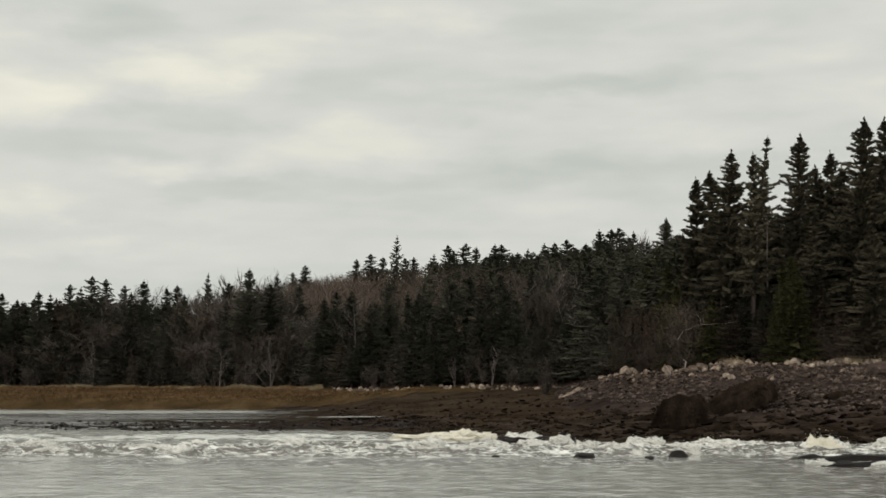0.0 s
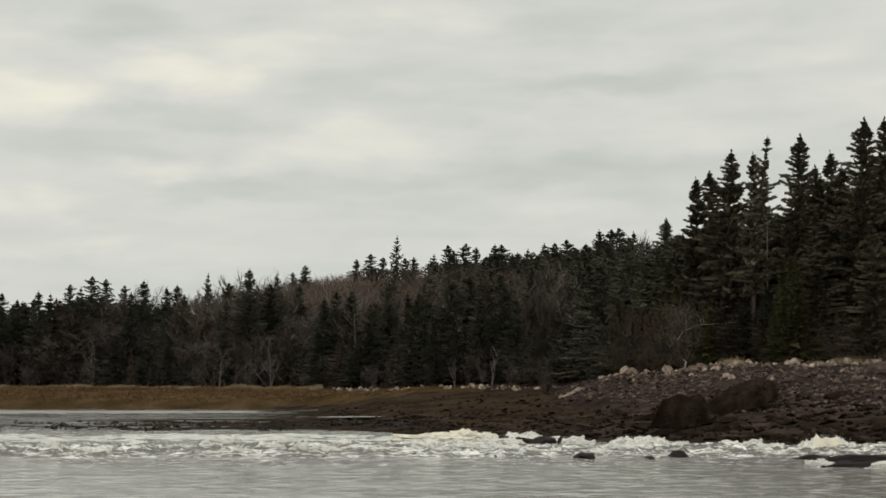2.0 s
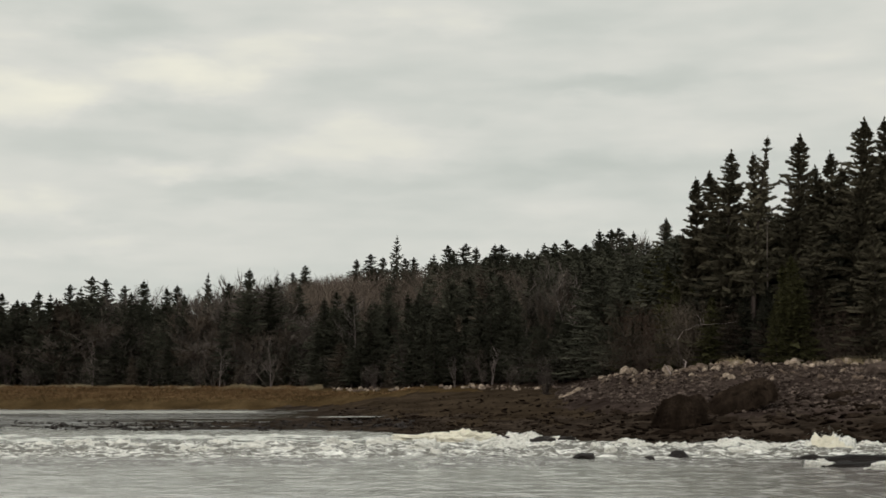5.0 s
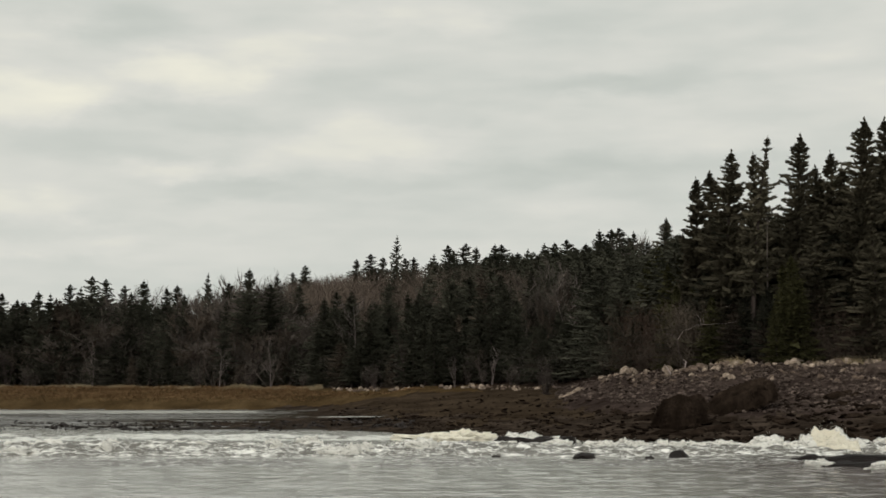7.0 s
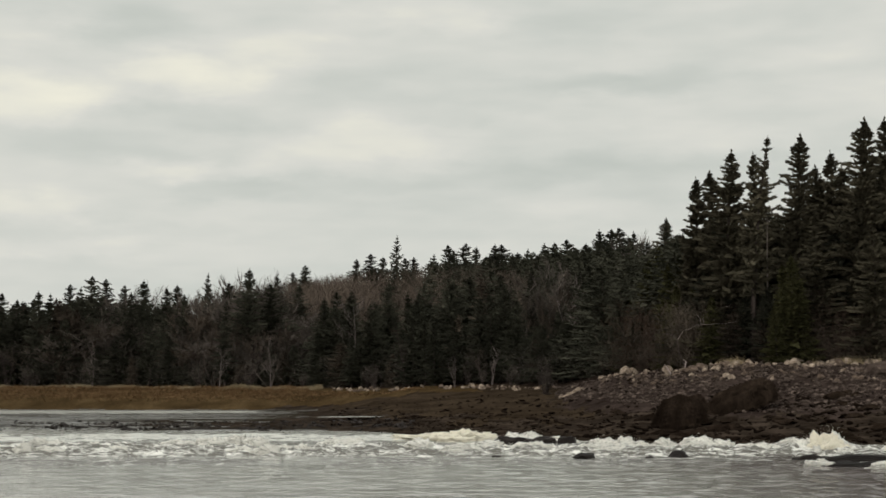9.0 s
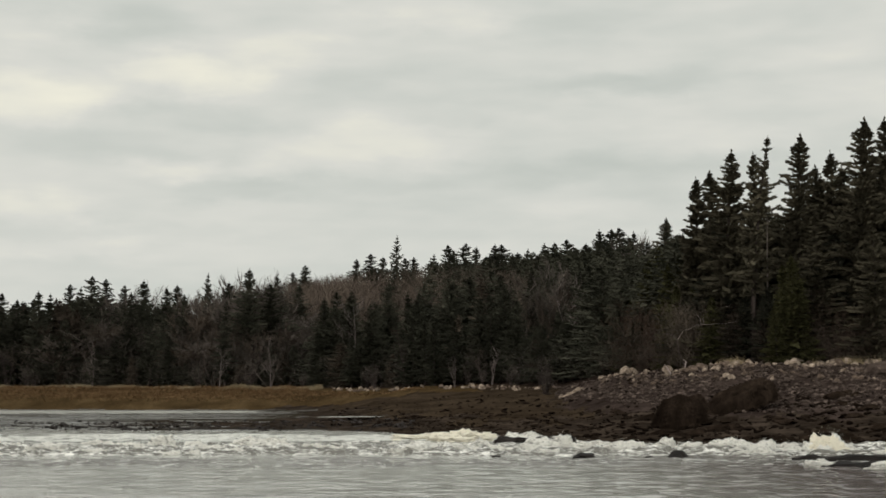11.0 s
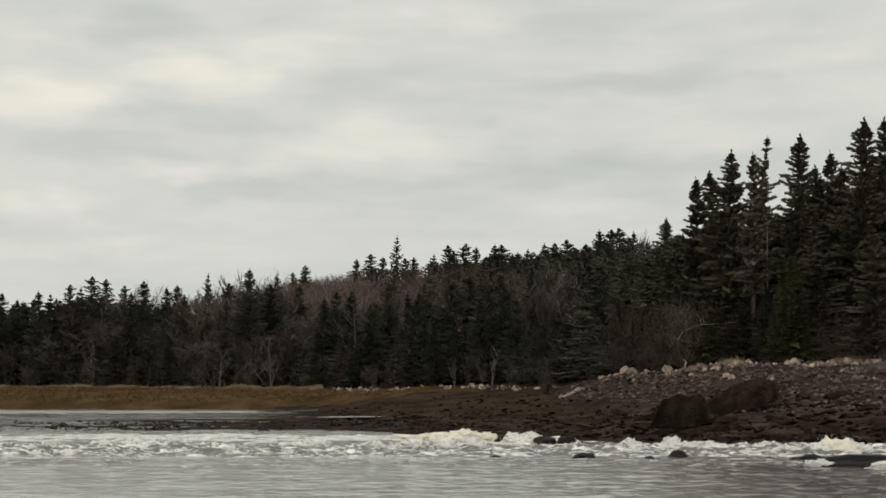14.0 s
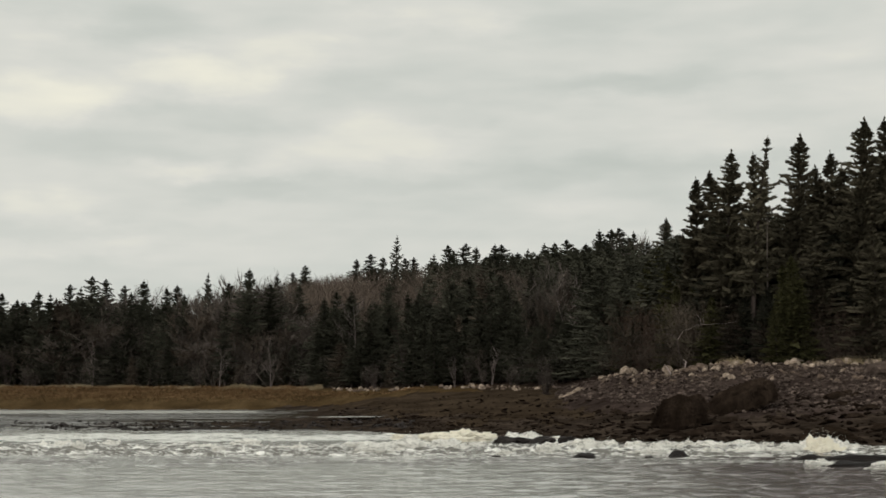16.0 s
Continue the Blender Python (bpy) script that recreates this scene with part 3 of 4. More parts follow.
def hardwood(seed, mat, stems=2, splay=0.3):
    """A leafless hardwood 8 m high with a rounded crown: stems that fan out and divide into a haze of fine upright twigs."""
    rnd = random.Random(seed)
    root = new("bare_tree")
    tv, tf, wv, wf = [], [], [], []

    def grow(p, d, L, r, depth):
        pts = [p]
        for k in range(3):
            d = (d + Vector((rnd.gauss(0, 0.12), rnd.gauss(0, 0.12), 0.07))).normalized()
            pts.append(pts[-1] + d * (L / 3))
        if depth < 3:
            tube(tv, tf, pts, [r, r * 0.85, r * 0.7, r * 0.55], 4 if depth < 2 else 3)
            for k in range((5, 5, 5)[depth]):
                f = rnd.uniform(0.45, 1.0) if depth else rnd.uniform(0.55, 1.0)
                i = min(2, int(f * 3))
                at = pts[i].lerp(pts[i + 1], f * 3 - i)
                e = (d + Vector((rnd.gauss(0, 0.62), rnd.gauss(0, 0.62), rnd.uniform(-0.3, 0.3)))).normalized()
                grow(at, e, L * rnd.uniform(0.42, 0.68), r * 0.5, depth + 1)
        else:
            for k in range(8):
                f = rnd.random()
                i = min(2, int(f * 3))
                at = pts[i].lerp(pts[i + 1], f * 3 - i)
                e = (d + Vector((rnd.gauss(0, 0.45), rnd.gauss(0, 0.45), rnd.uniform(0, 0.5)))).normalized() * rnd.uniform(0.25, 0.6)
                s = Vector((0.017, 0, 0))
                b = len(wv)
                wv.extend((tuple(at - s), tuple(at + s), tuple(at + e)))
                wf.append((b, b + 1, b + 2))
            b = len(wv)
            s = Vector((0.014, 0, 0))
            wv.extend((tuple(pts[0] - s), tuple(pts[0] + s), tuple(pts[2] + s), tuple(pts[3])))
            wf.append((b, b + 1, b + 2, b + 3))
    for k in range(stems):
        a = rnd.uniform(0, 6.283)
        d = Vector((math.cos(a) * splay, math.sin(a) * splay, 1)).normalized()
        grow(Vector((0.15 * math.cos(a), 0.15 * math.sin(a), 0)), d, rnd.uniform(3.6, 4.4), 0.07, 0)
    high = max(v[2] for v in wv) / 8.0
    tv = [(x / high, y / high, z / high) for x, y, z in tv]
    wv = [(x / high, y / high, z / high) for x, y, z in wv]
    child("trunk", mesh("trunk", tv, tf, [mat]), root)
    tagged(child("crown", mesh("crown", wv, wf, [mat]), root), kind="stuff")
    return root


# gaps in the spruces, where leafless hardwoods stand in front: bearing from, to, height that spruces keep below
GLADES = ((-0.262, -0.234, 4.5), (-0.234, -0.215, 8.5), (-0.190, -0.155, 3.0), (-0.155, -0.128, 7.0), (-0.128, -0.088, 4.5), (0.064, 0.092, 6.5), (0.121, 0.149, 8.5))
# hardwood crowns: bearing, distance, top, crown half-width
WEST_HARDWOODS = [(-0.2265, 150, 13.1, 1.8), (-0.2199, 147, 11.6, 1.5), (-0.2332, 152, 12.1, 1.3), (-0.2551, 142, 9.8, 2.2), (-0.2437, 141, 8.9, 1.9), (-0.1768, 147, 11.2, 1.9), (-0.183, 153, 12.9, 1.2), (-0.1775, 138.5, 6.5, 1.7), (-0.1949, 150, 11.7, 1.3), (-0.2502, 140, 4.3, 1.2), (-0.2228, 143, 9.0, 1.7), (-0.291, 141, 8.0, 1.4), (-0.2728, 140.5, 7.4, 1.4), (-0.2314, 141, 7.2, 1.6), (-0.2044, 140, 6.6, 1.4), (-0.2626, 140, 6.6, 1.5), (-0.3049, 142, 7.2, 1.3), (-0.1738, 141, 9.7, 1.9), (-0.2391, 144, 10.5, 1.7), (-0.2147, 145, 9.1, 1.4), (-0.1757, 147, 12.5, 1.4), (-0.2241, 149, 13.3, 1.2), (-0.1889, 149, 12.1, 1.2)]
HILL_HARDWOODS = [(-0.1675, 143, 11.3, 2.0), (-0.15, 151, 13.8, 1.7), (-0.1388, 147, 14.2, 1.9), (-0.1298, 150, 13.5, 1.7), (-0.1657, 139.5, 8.8, 2.1), (-0.1123, 146, 10.9, 2.2), (-0.1002, 143, 9.8, 2.0), (-0.108, 138, 7.1, 1.7), (-0.1464, 140, 8.8, 1.5), (-0.1422, 138, 7.1, 1.3), (-0.1604, 139, 7.9, 1.7), (-0.0961, 139, 8.2, 1.7), (-0.1162, 140, 8.8, 1.7), (-0.122, 134, 5.3, 1.1), (-0.1448, 144, 13.8, 1.5), (-0.1339, 145, 13.8, 1.5), (-0.1556, 146, 12.9, 1.3), (-0.1648, 148, 12.5, 1.3)]
EAST_HARDWOODS = [(-0.0036, 142, 12.1, 1.6), (0.0718, 122, 12.3, 1.2), (0.0823, 120, 12.5, 1.4), (0.0913, 128, 14.1, 1.2), (0.1257, 128, 14.9, 1.4), (0.1378, 126, 15.0, 1.4), (0.148, 140, 17.6, 1.5), (0.1431, 136, 16.8, 1.5), (0.1295, 118, 12.1, 1.3), (0.1448, 134, 17.1, 1.2), (0.1513, 137, 17.3, 1.1), (0.135, 133, 16.2, 1.1)]


def ceiling_of(u):
    return min([cap for a, b, cap in GLADES if a < u < b], default=99)


def skyline(u):
    return float(np.interp(u, [a for a, _ in SKYLINE], [b for _, b in SKYLINE]))


def joined_spruces(places, rnd):
    """The ranks that stand too deep in the woods to be told apart."""
    pick = spruce(77, M_SPRUCE, 3.4, 0.0, 0.55, 0.25, 0, 0.5, 0.6)
    crown = next(o for o in pick.children if o.name.startswith("crown")).data
    co = np.array([v.co[:] for v in crown.vertices])
    tri = np.array([p.vertices[:] for p in crown.polygons])
    for ob in list(pick.children) + [pick]:
        bpy.data.objects.remove(ob)
    V, T = [], []
    for k, (x, y, z, h) in enumerate(places):
        a, w = rnd.uniform(0, 6.28), rnd.uniform(1.1, 1.6) * h / 10
        c, d = math.cos(a) * w, math.sin(a) * w
        V.append(np.stack([x + co[:, 0] * c - co[:, 1] * d, y + co[:, 0] * d + co[:, 1] * c, z + co[:, 2] * h / 10], 1))
        T.append(tri + k * len(co))
    me = mesh("deep_woods", np.concatenate(V).tolist(), np.concatenate(T).tolist(), [M_SPRUCE])
    tagged(new("deep_woods", me), "dense dark spruce woods behind the front trees", "woods", kind="stuff")


def thicket(name, label, mat, count, u0, u1, near, far, low, high, width, rnd, under):
    """A haze of bare twigs."""
    verts, faces = [], []
    while len(faces) < count:
        u = rnd.uniform(u0, u1)
        y = woods_edge(u) + rnd.uniform(near, far)
        x = u * y
        z = land(x, y)
        roof = 2.5 + y * (skyline(u) - under) - z
        h = min(high, roof)
        if h < 0.5 or fbm(x * 0.12, y * 0.05, 2.0, 2) < -0.25:
            continue
        for k in range(14):
            p = Vector((x + rnd.gauss(0, 0.7), y + rnd.gauss(0, 0.7), z + rnd.uniform(low, 1.0) * h * rnd.uniform(0.6, 0.95)))
            d = Vector((rnd.gauss(0, 0.8), rnd.gauss(0, 0.8), 0.8)).normalized() * rnd.uniform(0.4, 1.2)
            s = Vector((width * rnd.uniform(0.5, 1.3), 0, 0))
            b = len(verts)
            verts.extend((tuple(p - s), tuple(p + s), tuple(p + d)))
            faces.append((b, b + 1, b + 2))
    tagged(new(name, mesh(name, verts, faces, [mat])), label, "thicket", kind="stuff")


def dead_branch(pts, r, name, label, twigs=(), cat="dead tree", mat=None):
    """A bleached snag: bent stem and a few side limbs."""
    root = new(name)
    verts, faces = [], []
    base = Vector(pts[0])
    rel = [Vector(p) - base for p in pts]
    n = len(rel)
    tube(verts, faces, rel, [r * (1 - 0.75 * k / (n - 1)) for k in range(n)], 6)
    root.location = base
    child("trunk", mesh("trunk", verts, faces, [mat or M_DRIFT]), root)
    for tw in twigs:
        v, f = [], []
        q = [Vector(p) - base for p in tw]
        tube(v, f, q, [r * 0.5 * (1 - 0.7 * k / (len(q) - 1)) for k in range(len(q))], 4)
        child("limb", mesh("limb", v, f, [M_DRIFT]), root)
    return tagged(root, label, cat)


def build_woods():
    rnd = random.Random(11)
    kinds = [(spruce(1, M_SPRUCE, 3.1), "dark green spruce with drooping boughs in dense shore woods"),
             (spruce(2, M_SPRUCE, 2.7, 0.06, 0.95), "slender dark green spruce in dense shore woods"),
             (spruce(3, M_SPRUCE, 3.5, 0.1, 0.9, 0.4), "broad ragged dark spruce in dense shore woods"),
             (spruce(4, M_GREEN, 2.3, 0.02, 1.1, 0.2), "bushy green young spruce at the woods edge"),
             (spruce(5, M_RUSTY, 2.2, 0.1, 0.7, 0.5), "thin browned spruce with sparse boughs"),
             (spruce(6, M_SPRUCE, 2.5, 0.15, 0.75, 0.5), "narrow spruce with a bare lower trunk"),
             (spruce(7, M_RUSTY, 2.6, 0.02, 1.0, 0.3, power=0.5), "low browned conifer at the woods edge")]
    heroes = [(spruce(21, M_POINT, 2.35, 0.06, 1.25, 0.3, 0.1, 2.0, 0.78, 0.8), "tall dark spruce standing on the stony point"),
              (spruce(22, M_POINT, 2.5, 0.05, 1.2, 0.45, -0.1, 2.0, 0.82, 0.8), "tall ragged spruce standing on the stony point"),
              (spruce(23, M_POINT, 2.2, 0.08, 1.15, 0.55, 0.15, 2.0, 0.7, 0.8), "tall open-crowned spruce standing on the stony point")]
    used = set()

    def plant(pair, x, y, top, width=1.0):
        root, label = pair
        z = land(x, y) - 0.15
        s = max(0.2, (top - z) / 10.0)
        ob = root if root.name not in used else copy_thing(root, pose(0, 0, 0))
        used.add(root.name)
        lay(ob, x, y, z, rnd.uniform(0, 360), (s * width, s * width, s))
        tagged(ob, label, "tree", "spruces of the shore woods")

    for rows, w in ((LEFT_TOPS, 1.1), (HILL_TOPS, 1.3), (FRONT_TOPS, 1.15)):
        for x, y, top in rows:
            plant(kinds[rnd.choice((0, 0, 1, 2, 2, 5))], x, y, top, w * rnd.uniform(0.85, 1.15))
    for i, (x, y, top) in enumerate(POINT_TOPS):
        if i in (13, 11, 12):
            plant(kinds[3], x, y, top, 1.4)
        else:
            plant(heroes[i % 3], x, y, top, rnd.uniform(0.92, 1.08) * (0.85 if i in (5, 6) else 1.0 if i < 11 else 1.3))
    for x, y, top in ((15.24, 99, 11.9), (15.62, 93, 10.8), (15.84, 88.5, 8.6), (14.34, 90, 7.3), (19.76, 81.5, 9.2), (20.4, 80.6, 8.1), (25.13, 81, 10.1), (19.02, 80.4, 6.8)):
        plant(kinds[3], x, y, top, 1.25)
    for x, y, top in ((-8.3, 127.6, 6.3), (-7.36, 127.2, 6.6), (-6.64, 128, 7.8), (-9.69, 131, 8.4), (-11.03, 133, 9.6), (-9.09, 136, 10.6), (-14.87, 133, 3.5), (-11.88, 132, 7.1)):
        plant(kinds[0], x, y, top, 1.4)
    # the ranks between
    for k in range(120):
        u = rnd.uniform(-0.35, 0.35)
        y = woods_edge(u) + 2 + 34 * rnd.random() ** 1.5
        top = 2.5 + y * (skyline(u) - rnd.uniform(0.008, 0.03) - (0.012 if -0.11 < u < -0.01 else 0))
        z = land(u * y, y)
        h = min(top - z, rnd.uniform(6, 11.5))
        if y < woods_edge(u) + 18:
            h = min(h, ceiling_of(u) * rnd.uniform(0.6, 1))
        if h > 2.5:
            plant(kinds[rnd.choice((0, 1, 2, 2, 4, 5))], u * y, y, z + h, rnd.uniform(1.0, 1.4))
    # low growth along the edge
    for k in range(62):
        u = -0.35 + 0.70 * (k + rnd.random()) / 62
        y = woods_edge(u) + rnd.uniform(0.8, 4)
        z = land(u * y, y)
        if ceiling_of(u) > 4 or k % 3 == 0:
            plant(kinds[rnd.choice((0, 2, 2, 6))], u * y, y, z + rnd.uniform(2.2, 5.5), rnd.uniform(1.2, 1.8))
    for x, y, h in ((13.0, 92.0, 3.6), (14.6, 88.2, 5.2), (16.2, 85.0, 4.2), (17.4, 84.3, 3.0), (15.2, 86.4, 2.8), (18.9, 82.9, 2.6), (12.4, 93.5, 4.8)):
        plant(kinds[6 if h < 4 else 3], x, y, land(x, y) + h, 1.6)
    for k in range(14):
        u = -0.335 + 0.085 * (k + rnd.random()) / 14
        y = woods_edge(u) + rnd.uniform(4, 12)
        plant(kinds[rnd.choice((0, 4, 4, 2))], u * y, y, 2.5 + y * (skyline(u) - rnd.uniform(0.002, 0.014)), 1.5)
    places = []
    while len(places) < 270:
        u = rnd.uniform(-0.4, 0.4)
        y = woods_edge(u) + 6 + 70 * rnd.random() ** 1.4
        if -0.11 < u < 0.0 and y > woods_edge(u) + 24:
            continue
        z = land(u * y, y)
        h = min(2.5 + y * (skyline(u) - rnd.uniform(0.006, 0.022) - (0.012 if -0.11 < u < -0.01 else -0.004 if u > 0 else 0)) - z, rnd.uniform(8, 13))
        if y < woods_edge(u) + 18:
            h = min(h, ceiling_of(u) * rnd.uniform(0.6, 1))
        if h > 2:
            places.append((u * y, y, z - 0.2, h))
    for k in range(80):
        u = rnd.uniform(-0.36, -0.12)
        y = woods_edge(u) + rnd.uniform(5, 26)
        z = land(u * y, y)
        h = 2.5 + y * (skyline(u) - rnd.uniform(0.005, 0.014)) - z
        places.append((u * y, y, z - 0.2, min(h, ceiling_of(u)) if y < woods_edge(u) + 18 else h))
    for k in range(45):
        u = rnd.uniform(0.075, 0.172)
        y = woods_edge(u) + rnd.uniform(22, 55)
        z = land(u * y, y)
        places.append((u * y, y, z - 0.2, 2.5 + y * (skyline(u) - rnd.uniform(0.0, 0.008)) - z))
    for k in range(70):
        u = rnd.uniform(-0.015, 0.125)
        y = rnd.uniform(150, 188) - 25 * max(0, u - 0.07) / 0.055
        z = land(u * y, y)
        places.append((u * y, y, z - 0.2, 2.5 + y * (skyline(u) - rnd.uniform(-0.0025, 0.004)) - z))
    joined_spruces(places, rnd)
    thicket("hill_thicket", "brown haze of leafless hardwoods on the hill", M_REDTWIG, 70000, -0.13, 0.06, 22, 85, 0.15, 9.8, 0.03, rnd, 0.0)
    thicket("edge_thicket", "grey-brown leafless brush along the woods edge", M_TWIG, 5500, -0.35, 0.14, -0.2, 5, 0.0, 3.2, 0.008, rnd, 0.03)
    thicket("point_thicket", "reddish-brown brush under the point spruces", M_REDTWIG, 8000, 0.12, 0.34, -0.2, 4, 0.0, 2.4, 0.008, rnd, 0.03)
    thicket("rusty_thicket", "rust-brown leafless brush at the head of the beach", M_RUST, 1300, 0.126, 0.153, -0.2, 3, 0.0, 4.6, 0.010, rnd, 0.03)
    thicket("rusty_thicket", "rust-brown leafless brush at the head of the beach", M_RUST, 1500, 0.262, 0.335, -0.2, 3, 0.0, 3.6, 0.008, rnd, 0.03)
    thicket("dead_boughs", "brown tangle of dead lower boughs under the spruces", M_RUSTY, 2000, 0.165, 0.235, -0.2, 1.6, 0.05, 7.0, 0.012, rnd, 0.05)
    bares = [(bare(31, M_TWIG), "leafless grey birch in the shore woods"),
             (bare(32, M_TWIG, H=8.0, stems=3, limbs=8), "leafless grey clump birch in the shore woods"),
             (bare(33, M_REDTWIG, spread=0.7), "leafless brown hardwood on the wooded hill"),
             (bare(34, M_REDTWIG, stems=2, limbs=9, spread=0.6), "leafless brown twin-stemmed hardwood on the hill")]

    def plant_bare(i, x, y, h, width=1.0):
        root, label = bares[i]
        ob = root if root.name not in used else copy_thing(root, pose(0, 0, 0))
        used.add(root.name)
        s = h / 8.0
        lay(ob, x, y, land(x, y) - 0.1, rnd.uniform(0, 360), (s * width, s * width, s))
        tagged(ob, label, "tree", "bare hardwoods of the shore woods")

    hazes = [(hardwood(51, M_TWIG, 3, 0.35), "leafless grey hardwood with a rounded crown of fine twigs"),
             (hardwood(52, M_TWIG, 4, 0.4), "leafless grey clump of hardwood stems in the shore woods"),
             (hardwood(53, M_REDTWIG, 3, 0.38), "leafless brown hardwood with a rounded crown of twigs")]
    for k, (u, y, top, wide) in enumerate(WEST_HARDWOODS + HILL_HARDWOODS + EAST_HARDWOODS):
        root, label = hazes[(0, 1, 0, 2)[k % 4]]
        ob = root if root.name not in used else copy_thing(root, pose(0, 0, 0))
        used.add(root.name)
        z = land(u * y, y) - 0.1
        lay(ob, u * y, y, z, rnd.uniform(0, 360), (wide / 1.45, wide / 1.45, (top - z) / 8))
        tagged(ob, label, "tree", "bare hardwoods of the shore woods")
    for k in range(36):
        u = rnd.uniform(-0.12, 0.07)
        y = rnd.uniform(150, 215)
        z = land(u * y, y)
        h = min(2.5 + y * (skyline(u) - rnd.uniform(0.004, 0.018)) - z, 9.5)
        if h > 3:
            plant_bare(rnd.choice((2, 3, 3, 2)), u * y, y, h, 1.3)
    for k in range(14):
        u = rnd.uniform(-0.34, 0.11)
        y = woods_edge(u) + rnd.uniform(0.5, 5)
        plant_bare(rnd.choice((0, 1, 3, 3)), u * y, y, rnd.uniform(2.5, 5), 1.3)
    # the slim leaders that stand above the rest
    for x, y, top in ((-5.8, 176, 20.5), (-24.4, 146, 13.5), (20.4, 128, 17.1)):
        plant(kinds[5], x, y, top, 0.75)
    z = land(18.6, 84.5) - 0.15
    leaner = spruce(24, M_POINT, 1.7, 0.3, 0.6, 0.5, 0.75, 2.0, 0.8, 0.7)
    lay(leaner, 18.55, 84.5, z, 0, (17.2 - z) / 10)
    tagged(leaner, "spruce with a thin leaning leader on the stony point", "tree", "spruces of the shore woods")
    # bleached and dead stems
    pale = [(bare(41, M_PALE, "dead_tree", 8.0, 1, 0.9, 11, 3, 0.085, M_PALE, 0.25), "bleached dead tree with crooked bare limbs"),
            (bare(42, M_PALE, "dead_tree", 8.0, 2, 0.6, 7, 3, 0.09, M_PALE, 0.3), "pale twin-stemmed dead birch at the woods edge")]
    for i, x, y, h in ((0, -15.9, 130.3, 5.0), (1, 1.0, 116.5, 3.2), (1, 3.9, 114.8, 3.8), (0, -21.1, 133, 4.2), (0, -7.82, 129.5, 8.4), (1, 10.62, 112.5, 9.8), (1, 16.59, 123, 10.6), (1, 14.93, 121, 6.5), (1, -34.5, 139, 5.5)):
        root, label = pale[i]
        ob = root if root.name not in used else copy_thing(root, pose(0, 0, 0))
        used.add(root.name)
        lay(ob, x, y, land(x, y) - 0.1, x * 40, (h / 8, h / 8, h / 8))
        tagged(ob, label, "dead tree", "dead trees")
    z = land(18.9, 83.6)
    dead_branch(((19.32, 83.6, z), (19.34, 83.6, z + 3), (19.36, 83.6, z + 6), (19.42, 83.6, z + 8.6)), 0.065, "dead_spruce", "slim grey dead trunk among the spruces", mat=M_TWIG)
    dead_branch(((13.98, 81.5, 3.31), (13.63, 81.5, 4.16), (13.58, 81.5, 4.88), (13.22, 81.5, 5.14), (12.90, 81.5, 5.21)), 0.034, "driftwood_limb", "crooked dead stem with a bleached limb below the spruces", (((13.58, 81.5, 4.81), (13.85, 81.5, 5.27), (14.15, 81.5, 5.47)), ((13.60, 81.5, 4.55), (13.58, 81.5, 4.88), (13.22, 81.5, 5.10), (12.90, 81.5, 5.21))), "driftwood", M_BARK)
    dead_branch(((14.23, 82.0, 5.39), (14.76, 82.0, 5.68), (15.26, 82.0, 5.72), (15.95, 82.0, 5.78), (16.41, 82.0, 5.76), (17.07, 82.0, 5.91)), 0.013, "driftwood_limb", "bleached horizontal limb below the spruces", (((15.13, 82.0, 5.68), (15.00, 82.0, 6.05), (14.77, 82.0, 6.37)), ((15.23, 82.0, 5.72), (15.17, 82.0, 6.14), (15.24, 82.0, 6.44)), ((16.20, 82.0, 6.70), (16.53, 82.0, 6.77), (16.90, 82.0, 6.90))), "driftwood")
    dead_branch(((13.24, 82.0, 2.86), (13.05, 82.0, 3.19), (12.88, 82.0, 3.42)), 0.05, "driftwood_limb", "short bleached driftwood stick on the ridge", (), "driftwood")
    dead_branch(((14.07, 82.0, 3.25), (14.14, 82.0, 3.55), (13.97, 82.0, 3.71)), 0.06, "driftwood_limb", "short bleached driftwood stick on the ridge", (), "driftwood")
    grey = spruce(46, M_TWIG, 3.4, 0.05, 0.7, 0.4)
    lay(grey, 7.25, 98, land(7.25, 98) - 0.05, 0, 0.19)
    tagged(grey, "small grey dead spruce at the top of the shore", "dead tree")
    bush = bare(43, M_TWIG, "bare_bush", 1.9, 7, 0.6, 6, 4, 0.03, None, 0.1)
    x, y, _ = (7.1, 98, 1.8)
    lay(bush, x, y, land(x, y) - 0.05, 0, 1.0)
    tagged(bush, "grey leafless bush at the top of the shore", "bush", "bare bushes")
    for k in range(16):
        u = rnd.uniform(-0.33, 0.1)
        y = woods_edge(u) + rnd.uniform(-0.8, 0.6)
        ob = lay(copy_thing(bush, pose(0, 0, 0)), u * y, y, land(u * y, y) - 0.05, rnd.uniform(0, 360), rnd.uniform(0.7, 1.5))


# ---- rocks ----
def rock_mesh(seed, mat, rough=0.35, flat=0.7, detail=2, name="boulder", cuts=5):
    bm = bmesh.new()
    bmesh.ops.create_icosphere(bm, subdivisions=detail, radius=1.0)
    rnd = random.Random(seed)
    planes = [(Vector((rnd.uniform(-1, 1), rnd.uniform(-1, 1), rnd.uniform(-0.4, 1))).normalized(), rnd.uniform(0.55, 0.9)) for _ in range(cuts)]
    for v in bm.verts:
        d = v.co.normalized()
        k = 1 + rough * noise.fractal(d * 1.4 + Vector((seed * 5.3, 0, 0)), 1.0, 2.0, 3)
        p = d * k
        for nrm, lim in planes:
            over = p.dot(nrm) - lim
            if over > 0:
                p -= nrm * over * 0.96
        v.co = Vector((p.x, p.y * 0.85, p.z * flat))
    me = bpy.data.meshes.new(name)
    bm.to_mesh(me)
    bm.free()
    me.materials.append(mat)
    return me


